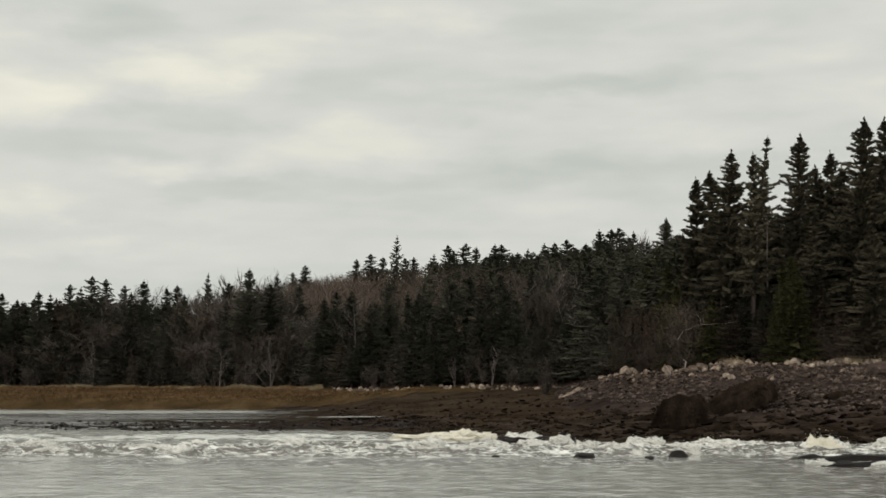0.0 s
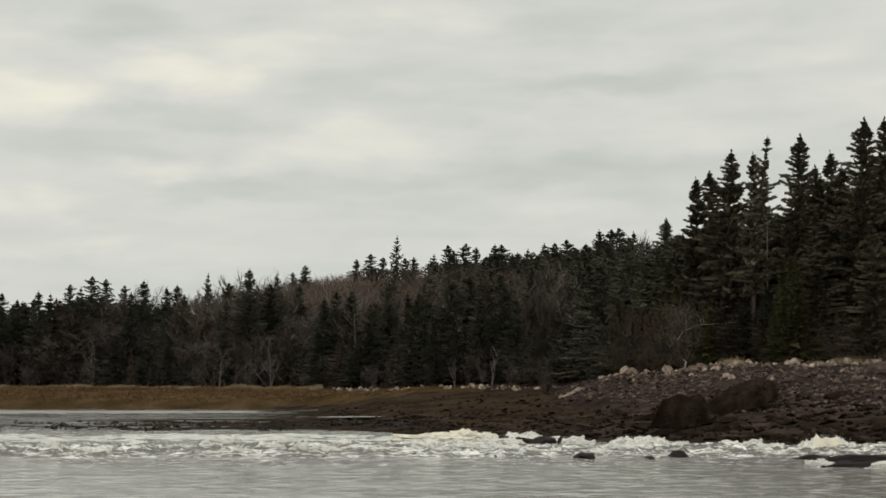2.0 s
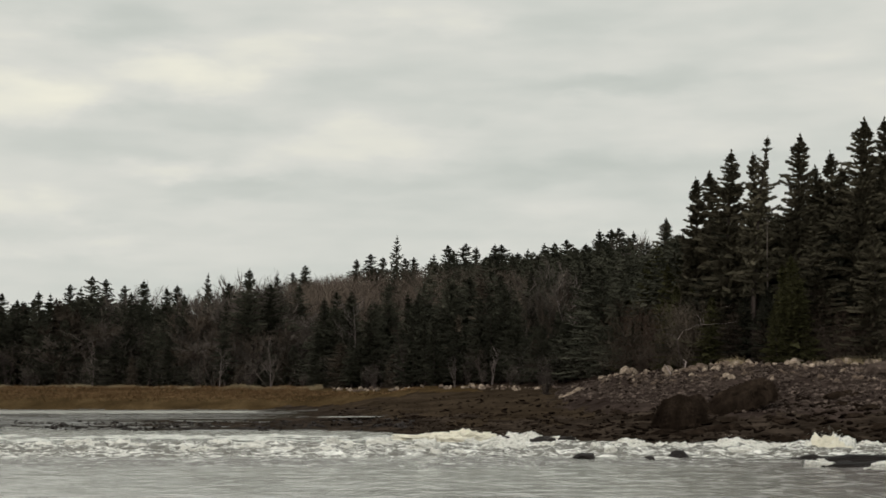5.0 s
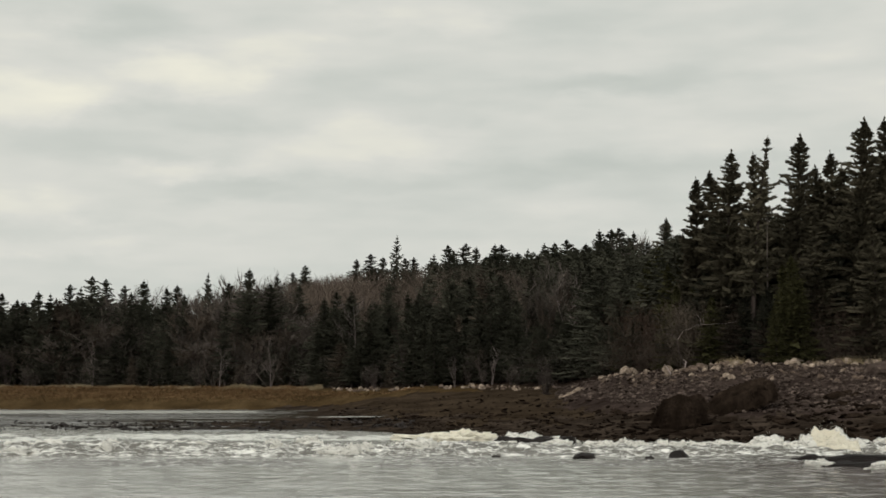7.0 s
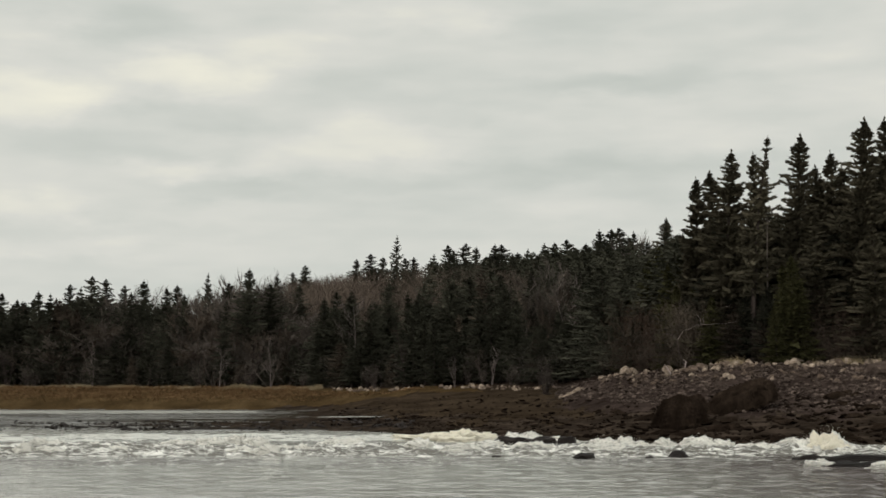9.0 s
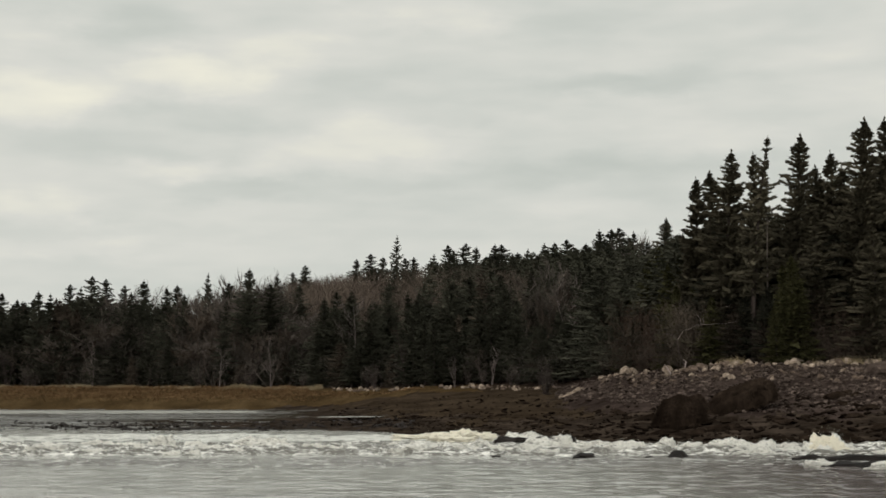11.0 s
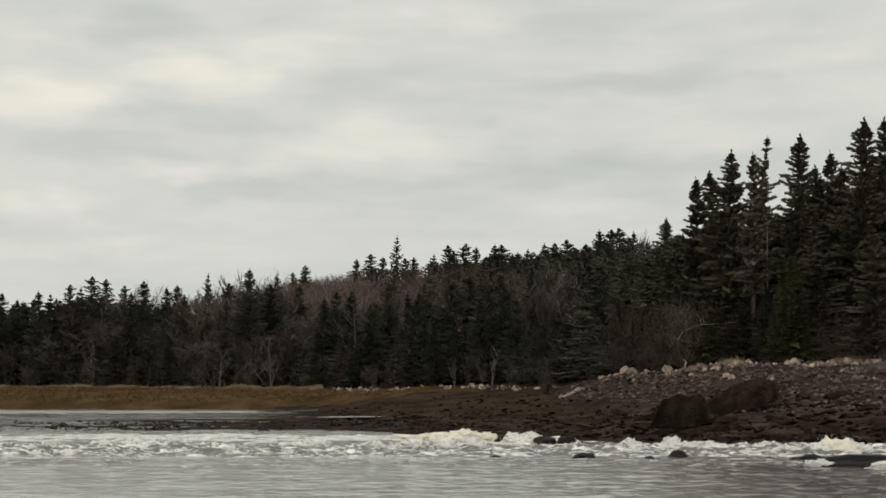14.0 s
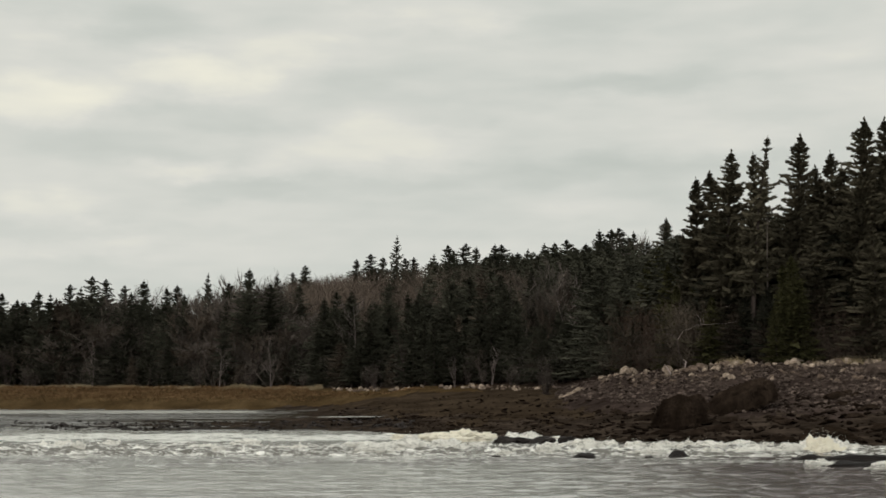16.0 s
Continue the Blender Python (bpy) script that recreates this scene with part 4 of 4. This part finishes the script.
def weed_boulder(seed, x, y, sx, sy, sz, tilt, square, label):
    """A big rock hung all over with wet rockweed, in ragged curtains down its sides."""
    rnd = random.Random(seed)
    z = land(x, y)
    root = new("weed_boulder")
    body = rock_mesh(seed, M_WEED, 0.24, 1.0, 4, "rock", 0)
    for v in body.vertices:
        c = v.co
        k = 1 + 0.06 * noise.noise(c * 5) + 0.03 * noise.noise(c * 13)
        c = Vector([math.copysign(abs(w) ** square, w) for w in c])
        flare = 0.97 + 0.04 * (1 - min(1.0, max(0.0, c.z)))
        v.co = Vector((c.x * sx * k * flare, c.y * sy * k * flare, max(-0.3, c.z) * sz * k + tilt * c.x * sz))
    child("rock", body, root)
    verts, faces = [], []
    pts = [v.co.copy() for v in body.vertices if v.co.z > 0.0]
    for k in range(1500):
        p = rnd.choice(pts) + Vector((rnd.uniform(-0.1, 0.1), rnd.uniform(-0.1, 0.1), 0.02))
        o = Vector((p.x / sx, p.y / sy, 0))
        o = o.normalized() * 0.05 if o.length > 0.01 else Vector((0.05, 0, 0))
        w, L = rnd.uniform(0.015, 0.045), rnd.uniform(0.07, 0.17)
        s = Vector((-o.y, o.x, 0)).normalized() * w
        b = len(verts)
        verts.extend((tuple(p - s), tuple(p + s), tuple(p + o * 0.7 + s - Vector((0, 0, L * 0.55))), tuple(p + o * 0.9 - Vector((0, 0, L)))))
        faces.extend(((b, b + 1, b + 2), (b, b + 2, b + 3)))
    tagged(child("rockweed", mesh("rockweed", verts, faces, [M_WEED]), root, "wet brown rockweed fronds"), kind="stuff")
    root.location = (x, y, z)
    return tagged(root, label, "boulder")


def plain_rock(name, seed, mat, x, y, z, sx, sy, sz, turn, label, cat="rock", rough=0.35, group=""):
    ob = new(name, rock_mesh(seed, mat, rough, 1.0, 3, name))
    lay(ob, x, y, z, turn, (sx, sy, sz))
    return tagged(ob, label, cat, group)


def joined_stones(name, label, mat, count, place, rnd, flat=0.7, detail=1):
    verts, faces = [], []
    base = rock_mesh(50, mat, 0.25, flat, detail, name)
    bv = [v.co.copy() for v in base.vertices]
    bf = [tuple(p.vertices) for p in base.polygons]
    bpy.data.meshes.remove(base)
    for k in range(count):
        x, y, s = place()
        m = Matrix.Translation((x, y, land(x, y) + 0.25 * s)) @ Euler((rnd.uniform(-0.5, 0.5), rnd.uniform(-0.5, 0.5), rnd.uniform(0, 6.28))).to_matrix().to_4x4() @ Matrix.Diagonal((s * rnd.uniform(0.9, 1.6), s, s * 0.8, 1))
        b = len(verts)
        verts.extend(tuple(m @ v) for v in bv)
        faces.extend(tuple(b + i for i in f) for f in bf)
    tagged(new(name, mesh(name, verts, faces, [mat], smooth=detail > 1)), label, "stones", kind="stuff")


def build_rocks():
    rnd = random.Random(5)
    boulders = [rock_mesh(s, M_BOULDER, 0.45, 0.75, 2, "boulder", 10) for s in range(7)]
    browns = [rock_mesh(s + 10, M_BROWN, 0.45, 0.7, 2, "boulder", 10) for s in range(5)]
    darks = [rock_mesh(s + 20, M_WEED, 0.5, 0.6, 3, "weedy_rock") for s in range(6)]
    # the storm ridge below the spruces
    for k in range(285):
        u = rnd.uniform(0.112, 0.33)
        y = woods_edge(u) - 0.2 - 7.5 * rnd.random() ** 1.45
        x = u * y
        s = rnd.uniform(0.13, 0.30) if rnd.random() < 0.85 else rnd.uniform(0.30, 0.46)
        pale = rnd.random() < (0.72 if y > woods_edge(u) - 2.8 else 0.15)
        s *= 1.0 if y > woods_edge(u) - 2.8 else 0.75
        ob = new("boulder", rnd.choice(boulders if pale else browns))
        lay(ob, x, y, land(x, y) + 0.3 * s, rnd.uniform(0, 360), (s * 0.88, s * 0.88, s * rnd.uniform(0.7, 1.05)), rnd.uniform(-25, 25))
        tagged(ob, "pale tan granite boulder on the storm ridge" if pale else "weathered brown boulder on the storm ridge", "boulder", "boulders of the storm ridge")
    for x, y, s in ((11.5, 88.3, 0.5), (11.9, 88.0, 0.3), (17.1, 82.0, 0.42), (20.3, 80.6, 0.45), (20.5, 80.4, 0.3), (17.7, 81.7, 0.34), (7.95, 94.5, 0.34), (8.4, 94.5, 0.45), (8.9, 94.0, 0.4), (8.15, 93.6, 0.3), (9.2, 93.7, 0.28), (8.6, 93.2, 0.26)):
        ob = new("boulder", boulders[int(s * 100) % 7])
        lay(ob, x, y, land(x, y) + 0.3 * s, s * 400, (s, s, s))
        tagged(ob, "large pale granite boulder on the storm ridge", "boulder", "boulders of the storm ridge")
    # the stone line at the foot of the far woods
    for k in range(230):
        u = rnd.uniform(-0.075, 0.07) + 0.012 * rnd.gauss(0, 1)
        y = woods_edge(u) - 2.5 - 2.0 * rnd.random() - max(0, u) * 10
        x = u * y
        if fbm(x * 0.7, 2.0, 6.0, 3) < -0.25:
            continue
        s = rnd.uniform(0.07, 0.17) if rnd.random() < 0.8 else rnd.uniform(0.17, 0.3)
        ob = new("shore_stone", rnd.choice(boulders + browns))
        lay(ob, x, y, land(x, y) + 0.45 * s, rnd.uniform(0, 360), (s, s, s * rnd.uniform(0.8, 1.3)), rnd.uniform(-35, 35))
        tagged(ob, "small pale stone along the marsh edge", "stone", "stones along the marsh edge")
    # weed-hung rocks of the lower shore
    for k in range(120):
        u = rnd.uniform(-0.03, 0.33) if k % 3 else rnd.uniform(0.15, 0.33)
        near = float(np.interp(u, [-0.03, 0.087, 0.127, 0.208, 0.32], [66, 60.5, 58, 56, 54]))
        y = near + 15 * rnd.random()
        x = u * y
        s = (0.15 + 0.55 * rnd.random() ** 2) * (0.6 if u < 0.12 else 1.0)
        ob = new("weedy_rock", rnd.choice(darks))
        lay(ob, x, y, land(x, y) - 0.05 * s, rnd.uniform(0, 360), (s * 1.25, s, s * 0.7))
        tagged(ob, "low dark rock covered with brown rockweed", "rock", "weedy rocks of the lower shore")
    weed_boulder(61, 10.55, 63.0, 1.26, 1.0, 1.38, 0.2, 0.82, "rounded boulder hung with dark brown rockweed")
    weed_boulder(67, 13.85, 66.6, 1.8, 1.0, 0.95, 0.8, 0.75, "long sloping boulder hung with dark brown rockweed")
    plain_rock("ridge_block", 71, M_STONE, 23.15, 74.5, land(23.15, 74.5) + 0.1, 0.85, 0.7, 0.62, 10, "squarish brown boulder at the head of the beach", "boulder")
    plain_rock("beach_rock", 72, M_WEED, 19.2, 68.5, land(19.2, 68.5), 1.0, 0.7, 0.4, 0, "low dark rock on the shingle beach")
    # a shallow pool left on the mud
    ring = [(math.cos(a) * (1 + 0.3 * noise.noise(Vector((math.cos(a) * 2, math.sin(a) * 2, 5)))), math.sin(a) * (1 + 0.3 * noise.noise(Vector((math.cos(a) * 2, math.sin(a) * 2, 9))))) for a in [2 * math.pi * i / 48 for i in range(48)]]
    level = max(land(-5.3 + 1.9 * a, 82 + 1.0 * b) for a, b in ring)
    pool = [(-5.3 + 1.9 * a + 0.6 * b, 82 + 1.0 * b, level) for a, b in ring]
    tagged(new("tide_pool", mesh("tide_pool", pool, [tuple(range(48))], [M_BAY])), "shallow shining tide pool on the dark mud", "pool", kind="structure")
    # rocks awash in the rapid
    plain_rock("awash_rock", 81, M_WETROCK, 4.55, 45.3, -0.02, 0.34, 0.5, 0.26, 20, "dark wet rock breaking the surface of the rapid", group="rocks awash")
    plain_rock("awash_rock", 82, M_WETROCK, 7.75, 46.2, -0.08, 0.5, 0.6, 0.3, -10, "rounded dark rock awash in the surf", group="rocks awash")
    plain_rock("awash_rock", 83, M_WETROCK, 6.6, 45.2, -0.06, 0.2, 0.4, 0.16, 0, "small dark rock awash in the surf", group="rocks awash")
    plain_rock("awash_rock", 84, M_WETROCK, 1.75, 46.3, -0.13, 0.2, 0.3, 0.2, 0, "small dark rock awash in the surf", group="rocks awash")
    plain_rock("ledge", 85, M_WETROCK, 12.9, 43.8, -0.04, 2.0, 0.9, 0.27, 4, "flat dark ledge awash beside the surf")
    plain_rock("ledge", 86, M_WETROCK, 12.5, 41.2, -0.05, 2.0, 0.7, 0.2, -3, "flat dark ledge awash beside the surf")
    plain_rock("ledge", 87, M_WETROCK, 11.2, 42.6, -0.06, 0.6, 0.4, 0.18, 0, "low dark ledge awash beside the surf")
    for i, (x, y, w) in enumerate(((11.6, 44.6, 0.7), (13.6, 42.4, 0.8), (12.9, 44.9, 0.6), (14.0, 45.2, 0.7), (11.9, 42.0, 0.5))):
        plain_rock("ledge", 140 + i, M_WETROCK, x, y, -0.05, w, 0.45, 0.2, 20 * i, "broken black ledge awash beside the surf", group="broken ledge")
    for i, (x, y, w, h) in enumerate(((10.95, 41.3, 0.42, 0.2), (12.55, 40.2, 0.6, 0.17), (2.9, 57.2, 0.75, 0.34), (4.6, 57.0, 0.8, 0.24), (3.5, 57.6, 0.6, 0.4))):
        ob = new("foam_patch", foam_mesh(90 + i))
        lay(ob, x, y, 0.0, 0, (w, w * 0.8, h))
        tagged(ob, "still heap of white foam caught on the ledge", "foam", "foam heaps")
    for i, (x, y, w) in enumerate(((2.5, 56.3, 0.5), (3.2, 56.5, 0.5), (4.0, 56.3, 0.6), (5.0, 56.3, 0.5))):
        plain_rock("ledge", 120 + i, M_WETROCK, x, y, 0.05, w, 0.4, 0.24, 15 * i, "black wet rock under the foam")
    # the tan foam bank behind the rapid
    for i, (x, y, w, h) in enumerate(((-0.5, 60.3, 1.5, 0.26), (0.9, 58.6, 1.2, 0.42), (1.6, 58.8, 1.0, 0.34), (-1.6, 60.8, 1.4, 0.16), (0.2, 58.4, 1.2, 0.3))):
        ob = new("foam_bank", foam_mesh(100 + i))
        lay(ob, x, y, -0.02, 30 * i, (w, w * 0.9, h))
        tagged(ob, "bank of cream-coloured foam gathered behind the rapid", "foam", "foam banks")

    def on_beach():
        u = rnd.uniform(0.08, 0.34)
        e = woods_edge(u)
        y = e + 0.5 - rnd.random() * (e - np.interp(u, [0.08, 0.127, 0.208, 0.34], [92, 74, 65, 63]))
        return u * y, y, 0.035 + 0.11 * rnd.random() ** 2.4

    def on_shore():
        u = rnd.uniform(-0.05, 0.34)
        near = float(np.interp(u, [-0.05, 0.087, 0.127, 0.208, 0.34], [68, 60, 57.5, 55, 53]))
        y = near + 16 * rnd.random() ** 1.3
        return u * y, y, (0.06 + 0.16 * rnd.random() ** 2) * (0.55 if u < 0.1 else 1.0)

    def on_bar():
        u = rnd.uniform(-0.34, -0.02)
        y = 70.0 + 14 * rnd.random() ** 1.3 + 1.5 * fbm(u * 40, 3.0)
        return u * y, y, (0.025 + 0.10 * rnd.random() ** 3) * (1.5 if fbm(u * 60, y * 0.3, 1.0) > 0.1 else 0.7)
    def on_mid():
        u = rnd.uniform(-0.08, 0.14)
        y = float(np.interp(u, [-0.08, 0.14], [74, 62])) + 36 * rnd.random() ** 1.2
        return u * y, y, (0.035 + 0.10 * rnd.random() ** 2.5) * (1.3 if fbm(u * 50, y * 0.15, 4.0) > 0.05 else 0.6)
    joined_stones("weed_clumps", "dark rockweed clumps on the muddy middle shore", M_WEED, 1300, on_mid, rnd, 0.4, 2)
    joined_stones("cobbles", "grey-brown cobbles of the upper beach", M_STONE, 7500, on_beach, rnd)
    joined_stones("weedy_cobbles", "dark weed-covered cobbles of the lower shore", M_WEED, 800, on_shore, rnd, 0.45, 2)
    joined_stones("bar_stones", "black wet stones on the tidal bar", M_WETROCK, 2600, on_bar, rnd, 0.45)


def foam_mesh(seed):
    me = crest_mesh(seed, 36, 12, M_CREAM if seed > 99 else M_FOAM)
    return me


def build_marsh():
    rnd = random.Random(8)
    verts, faces = [], []
    for k in range(60000):
        u = rnd.uniform(-0.36, 0.02)
        e = woods_edge(u)
        y = rnd.uniform(118.8 - max(0, u + 0.1) * 40, e + 1)
        x = u * y
        z = land(x, y)
        if u > -0.095 and y > e - 5.5:
            continue
        if z < 0.6 + 0.6 * rnd.random() + max(0, u + 0.1) * 11:
            continue
        h = rnd.uniform(0.05, 0.16) if y < e - 4 else rnd.uniform(0.1, 0.34)
        a = rnd.uniform(0, 3.14)
        w = rnd.uniform(0.03, 0.09)
        dx, dy = math.cos(a) * w, math.sin(a) * w
        l = rnd.uniform(-0.2, 0.2)
        b = len(verts)
        verts.extend(((x - dx, y - dy, z - 0.03), (x + dx, y + dy, z - 0.03), (x + l, y + rnd.uniform(-0.15, 0.15), z + h)))
        faces.append((b, b + 1, b + 2))
    reed, blades = [], []
    for k in range(9000):
        u = rnd.uniform(-0.36, -0.085)
        y = woods_edge(u) - 1.6 + 1.2 * rnd.gauss(0, 0.5)
        x = u * y
        z = land(x, y)
        h = rnd.uniform(0.2, 0.5) * (0.75 + 0.8 * fbm(x * 0.25, 1.0, 2.0))
        w = rnd.uniform(0.015, 0.04)
        b = len(reed)
        reed.extend(((x - w, y, z - 0.03), (x + w, y, z - 0.03), (x + rnd.uniform(-0.15, 0.15), y, z + h)))
        blades.append((b, b + 1, b + 2))
    tagged(new("reed_fringe", mesh("reed_fringe", reed, blades, [M_REED])), "pale straw-coloured reeds at the top of the marsh", "grass", kind="stuff")
    verts2, faces2 = [], []
    for k in range(3200):
        u = rnd.uniform(0.195, 0.335)
        y = woods_edge(u) + rnd.uniform(-1.2, 1.0)
        x = u * y
        if fbm(x * 0.9, 4.0, 1.0, 3) < 0.05:
            continue
        z = land(x, y)
        w = rnd.uniform(0.008, 0.02)
        b = len(verts2)
        verts2.extend(((x - w, y, z - 0.03), (x + w, y, z - 0.03), (x + rnd.uniform(-0.2, 0.2), y - rnd.uniform(0, 0.15), z + rnd.uniform(0.15, 0.55))))
        faces2.append((b, b + 1, b + 2))
    tagged(new("bank_grass", mesh("bank_grass", verts2, faces2, [M_REED])), "dry olive-tan grass above the storm ridge", "grass", kind="stuff")
    tagged(new("marsh_grass", mesh("marsh_grass", verts, faces, [M_GRASS])), "golden-brown dead marsh grass on the bank", "grass", kind="stuff")


# ---- build ----
build_ground()
sky_backdrop = build_sky()
current = build_water()
surfs = [surf_sheet(1.0, 51.5, 6.0, 0.30, M_SURF, -26, 52), surf_sheet(20.0, 50.0, 4.6, 0.36, M_SURF, -26, 52),
         surf_sheet(40.0, 62.0, 7.5, 0.10, M_SLICK, -30, 40), surf_sheet(60.0, 43.5, 4.5, 0.11, M_STREAK, -26, 38)]
build_woods()
build_rocks()
build_marsh()

# loose crests that run down the rapid: start x, distance, half-width, height, phase
crest_kinds = [crest_mesh(s) for s in range(6)]
crests = []
crest_rnd = random.Random(14)
for k in range(120):
    ob = new("wave_crest", crest_kinds[k % 6])
    w = crest_rnd.uniform(0.22, 0.75)
    ob.scale = (w, w * 0.7, crest_rnd.uniform(0.16, 0.44))
    tagged(ob, "tumbling crest of white foam in the rapid", "wave", "wave crests")
    crests.append((ob, -19 + 56 * k / 120 + crest_rnd.uniform(-0.4, 0.4), crest_rnd.uniform(47.5, 54.0), crest_rnd.uniform(0, 6.28), crest_rnd.uniform(1.6, 3.0), crest_rnd.uniform(1.1, 1.6)))

# crests that stand and heave in one place over the sill
for k in range(22):
    ob = new("wave_crest", crest_kinds[(k * 5 + 2) % 6])
    w = crest_rnd.uniform(0.35, 0.7)
    ob.scale = (w, w * 0.7, crest_rnd.uniform(0.27, 0.44))
    tagged(ob, "heaving crest of white foam over the sill of the rapid", "wave", "wave crests")
    x = 5.2 + 7.4 * (k + crest_rnd.random()) / 15 if k < 15 else crest_rnd.uniform(-1.5, 3.5)
    crests.append((ob, x, crest_rnd.uniform(49.0, 51.5), crest_rnd.uniform(0, 6.28), crest_rnd.uniform(2.2, 3.6), crest_rnd.uniform(-0.04, 0.06)))

# the standing wave over the ledge: time, x, top
HEAP = ((0.0, 13.18, 0.53), (0.5, 13.40, 0.81), (1.0, 12.86, 0.67), (1.5, 13.42, 0.77), (2.0, 13.50, 0.53), (2.5, 13.02, 0.57), (3.0, 13.26, 0.57),
        (3.5, 13.42, 0.61), (4.0, 13.40, 0.51), (4.6, 13.2, 0.66), (5.3, 13.5, 0.55), (5.9, 13.1, 0.7), (6.5, 13.26, 0.59), (7.0, 13.38, 0.79), (7.5, 13.0, 0.59), (8.0, 12.66, 0.69), (8.5, 13.12, 0.73), (9.0, 13.16, 0.65),
        (9.7, 13.4, 0.6), (10.3, 13.0, 0.72), (10.9, 13.3, 0.56), (11.5, 13.08, 0.67), (12.0, 12.92, 0.57), (12.5, 12.86, 0.67), (13.0, 13.10, 0.67), (13.5, 13.60, 0.51), (14.0, 13.64, 0.51),
        (14.5, 13.48, 0.49), (15.0, 13.10, 0.45), (15.5, 13.02, 0.63), (16.0, 13.22, 0.57))
heap_lobes = []
for i, (dx, dy, w, h, drop) in enumerate(((0, 0, 0.72, 0.9, 0.0), (0.55, 0.2, 0.6, 0.7, 0.16), (-0.6, 0.1, 0.65, 0.65, 0.24), (-1.4, 0.0, 0.8, 0.45, 0.46), (1.1, 0.1, 0.6, 0.4, 0.46), (0.2, -0.45, 0.7, 0.65, 0.26), (0.25, 0.1, 0.6, 0.8, 0.05), (-0.3, 0.15, 0.55, 0.75, 0.1))):
    ob = new("standing_wave", crest_mesh(60 + i, 56, 22, M_CREAM if i in (0, 5) else M_FOAM, 0.4, 0.3))
    ob.scale = (w, w * 0.8, h)
    tagged(ob, "heaped standing wave of cream-white foam over the ledge", "wave", "standing wave lobes")
    heap_lobes.append((ob, dx, dy, h, drop, i))


# ---- what moves ----
def motions():
    walk(sky_backdrop, [(0, pose(0, 0, 0)), (8, pose(0, 0, 0, 0, 0, -0.46)), (16, pose(0, 0, 0, 0, 0, -0.92))])
    walk(current, [(0, pose(3.0, 0, 0)), (8, pose(0, 0, 0)), (16, pose(-3.0, 0, 0))])
    for k, s in enumerate(surfs):
        rows = []
        for i in range(33):
            t = i * 0.5
            v = (1.3, 1.5, 0.25, 0.7)[k]
            rows.append((t, pose(-v * t, 0.2 * math.sin(1.9 * t + k), (0.05, 0.05, 0.01, 0.01)[k] * math.sin(2.6 * t + 2 * k))))
        walk(s, rows)
    for ob, x, y, ph, w, v in crests:
        rows = []
        for i in range(41):
            t = i * 0.4
            rows.append((t, pose(x - v * t, y + 0.2 * math.sin(0.8 * t + ph), -0.09 + 0.12 * math.sin(w * t + ph), 8 * math.sin(w * t + ph), 0, 12 * math.sin(0.9 * t + 2 * ph))))
        walk(ob, rows)
    for ob, dx, dy, h, drop, i in heap_lobes:
        walk(ob, [(t, pose(x + dx + 0.12 * math.sin(2.3 * t + i), 49.3 + dy, top - drop - 0.97 * h + 0.05 * math.sin(3.1 * t + 2 * i), 0, 0, 14 * math.sin(1.7 * t + i))) for t, x, top in HEAP])


motions()
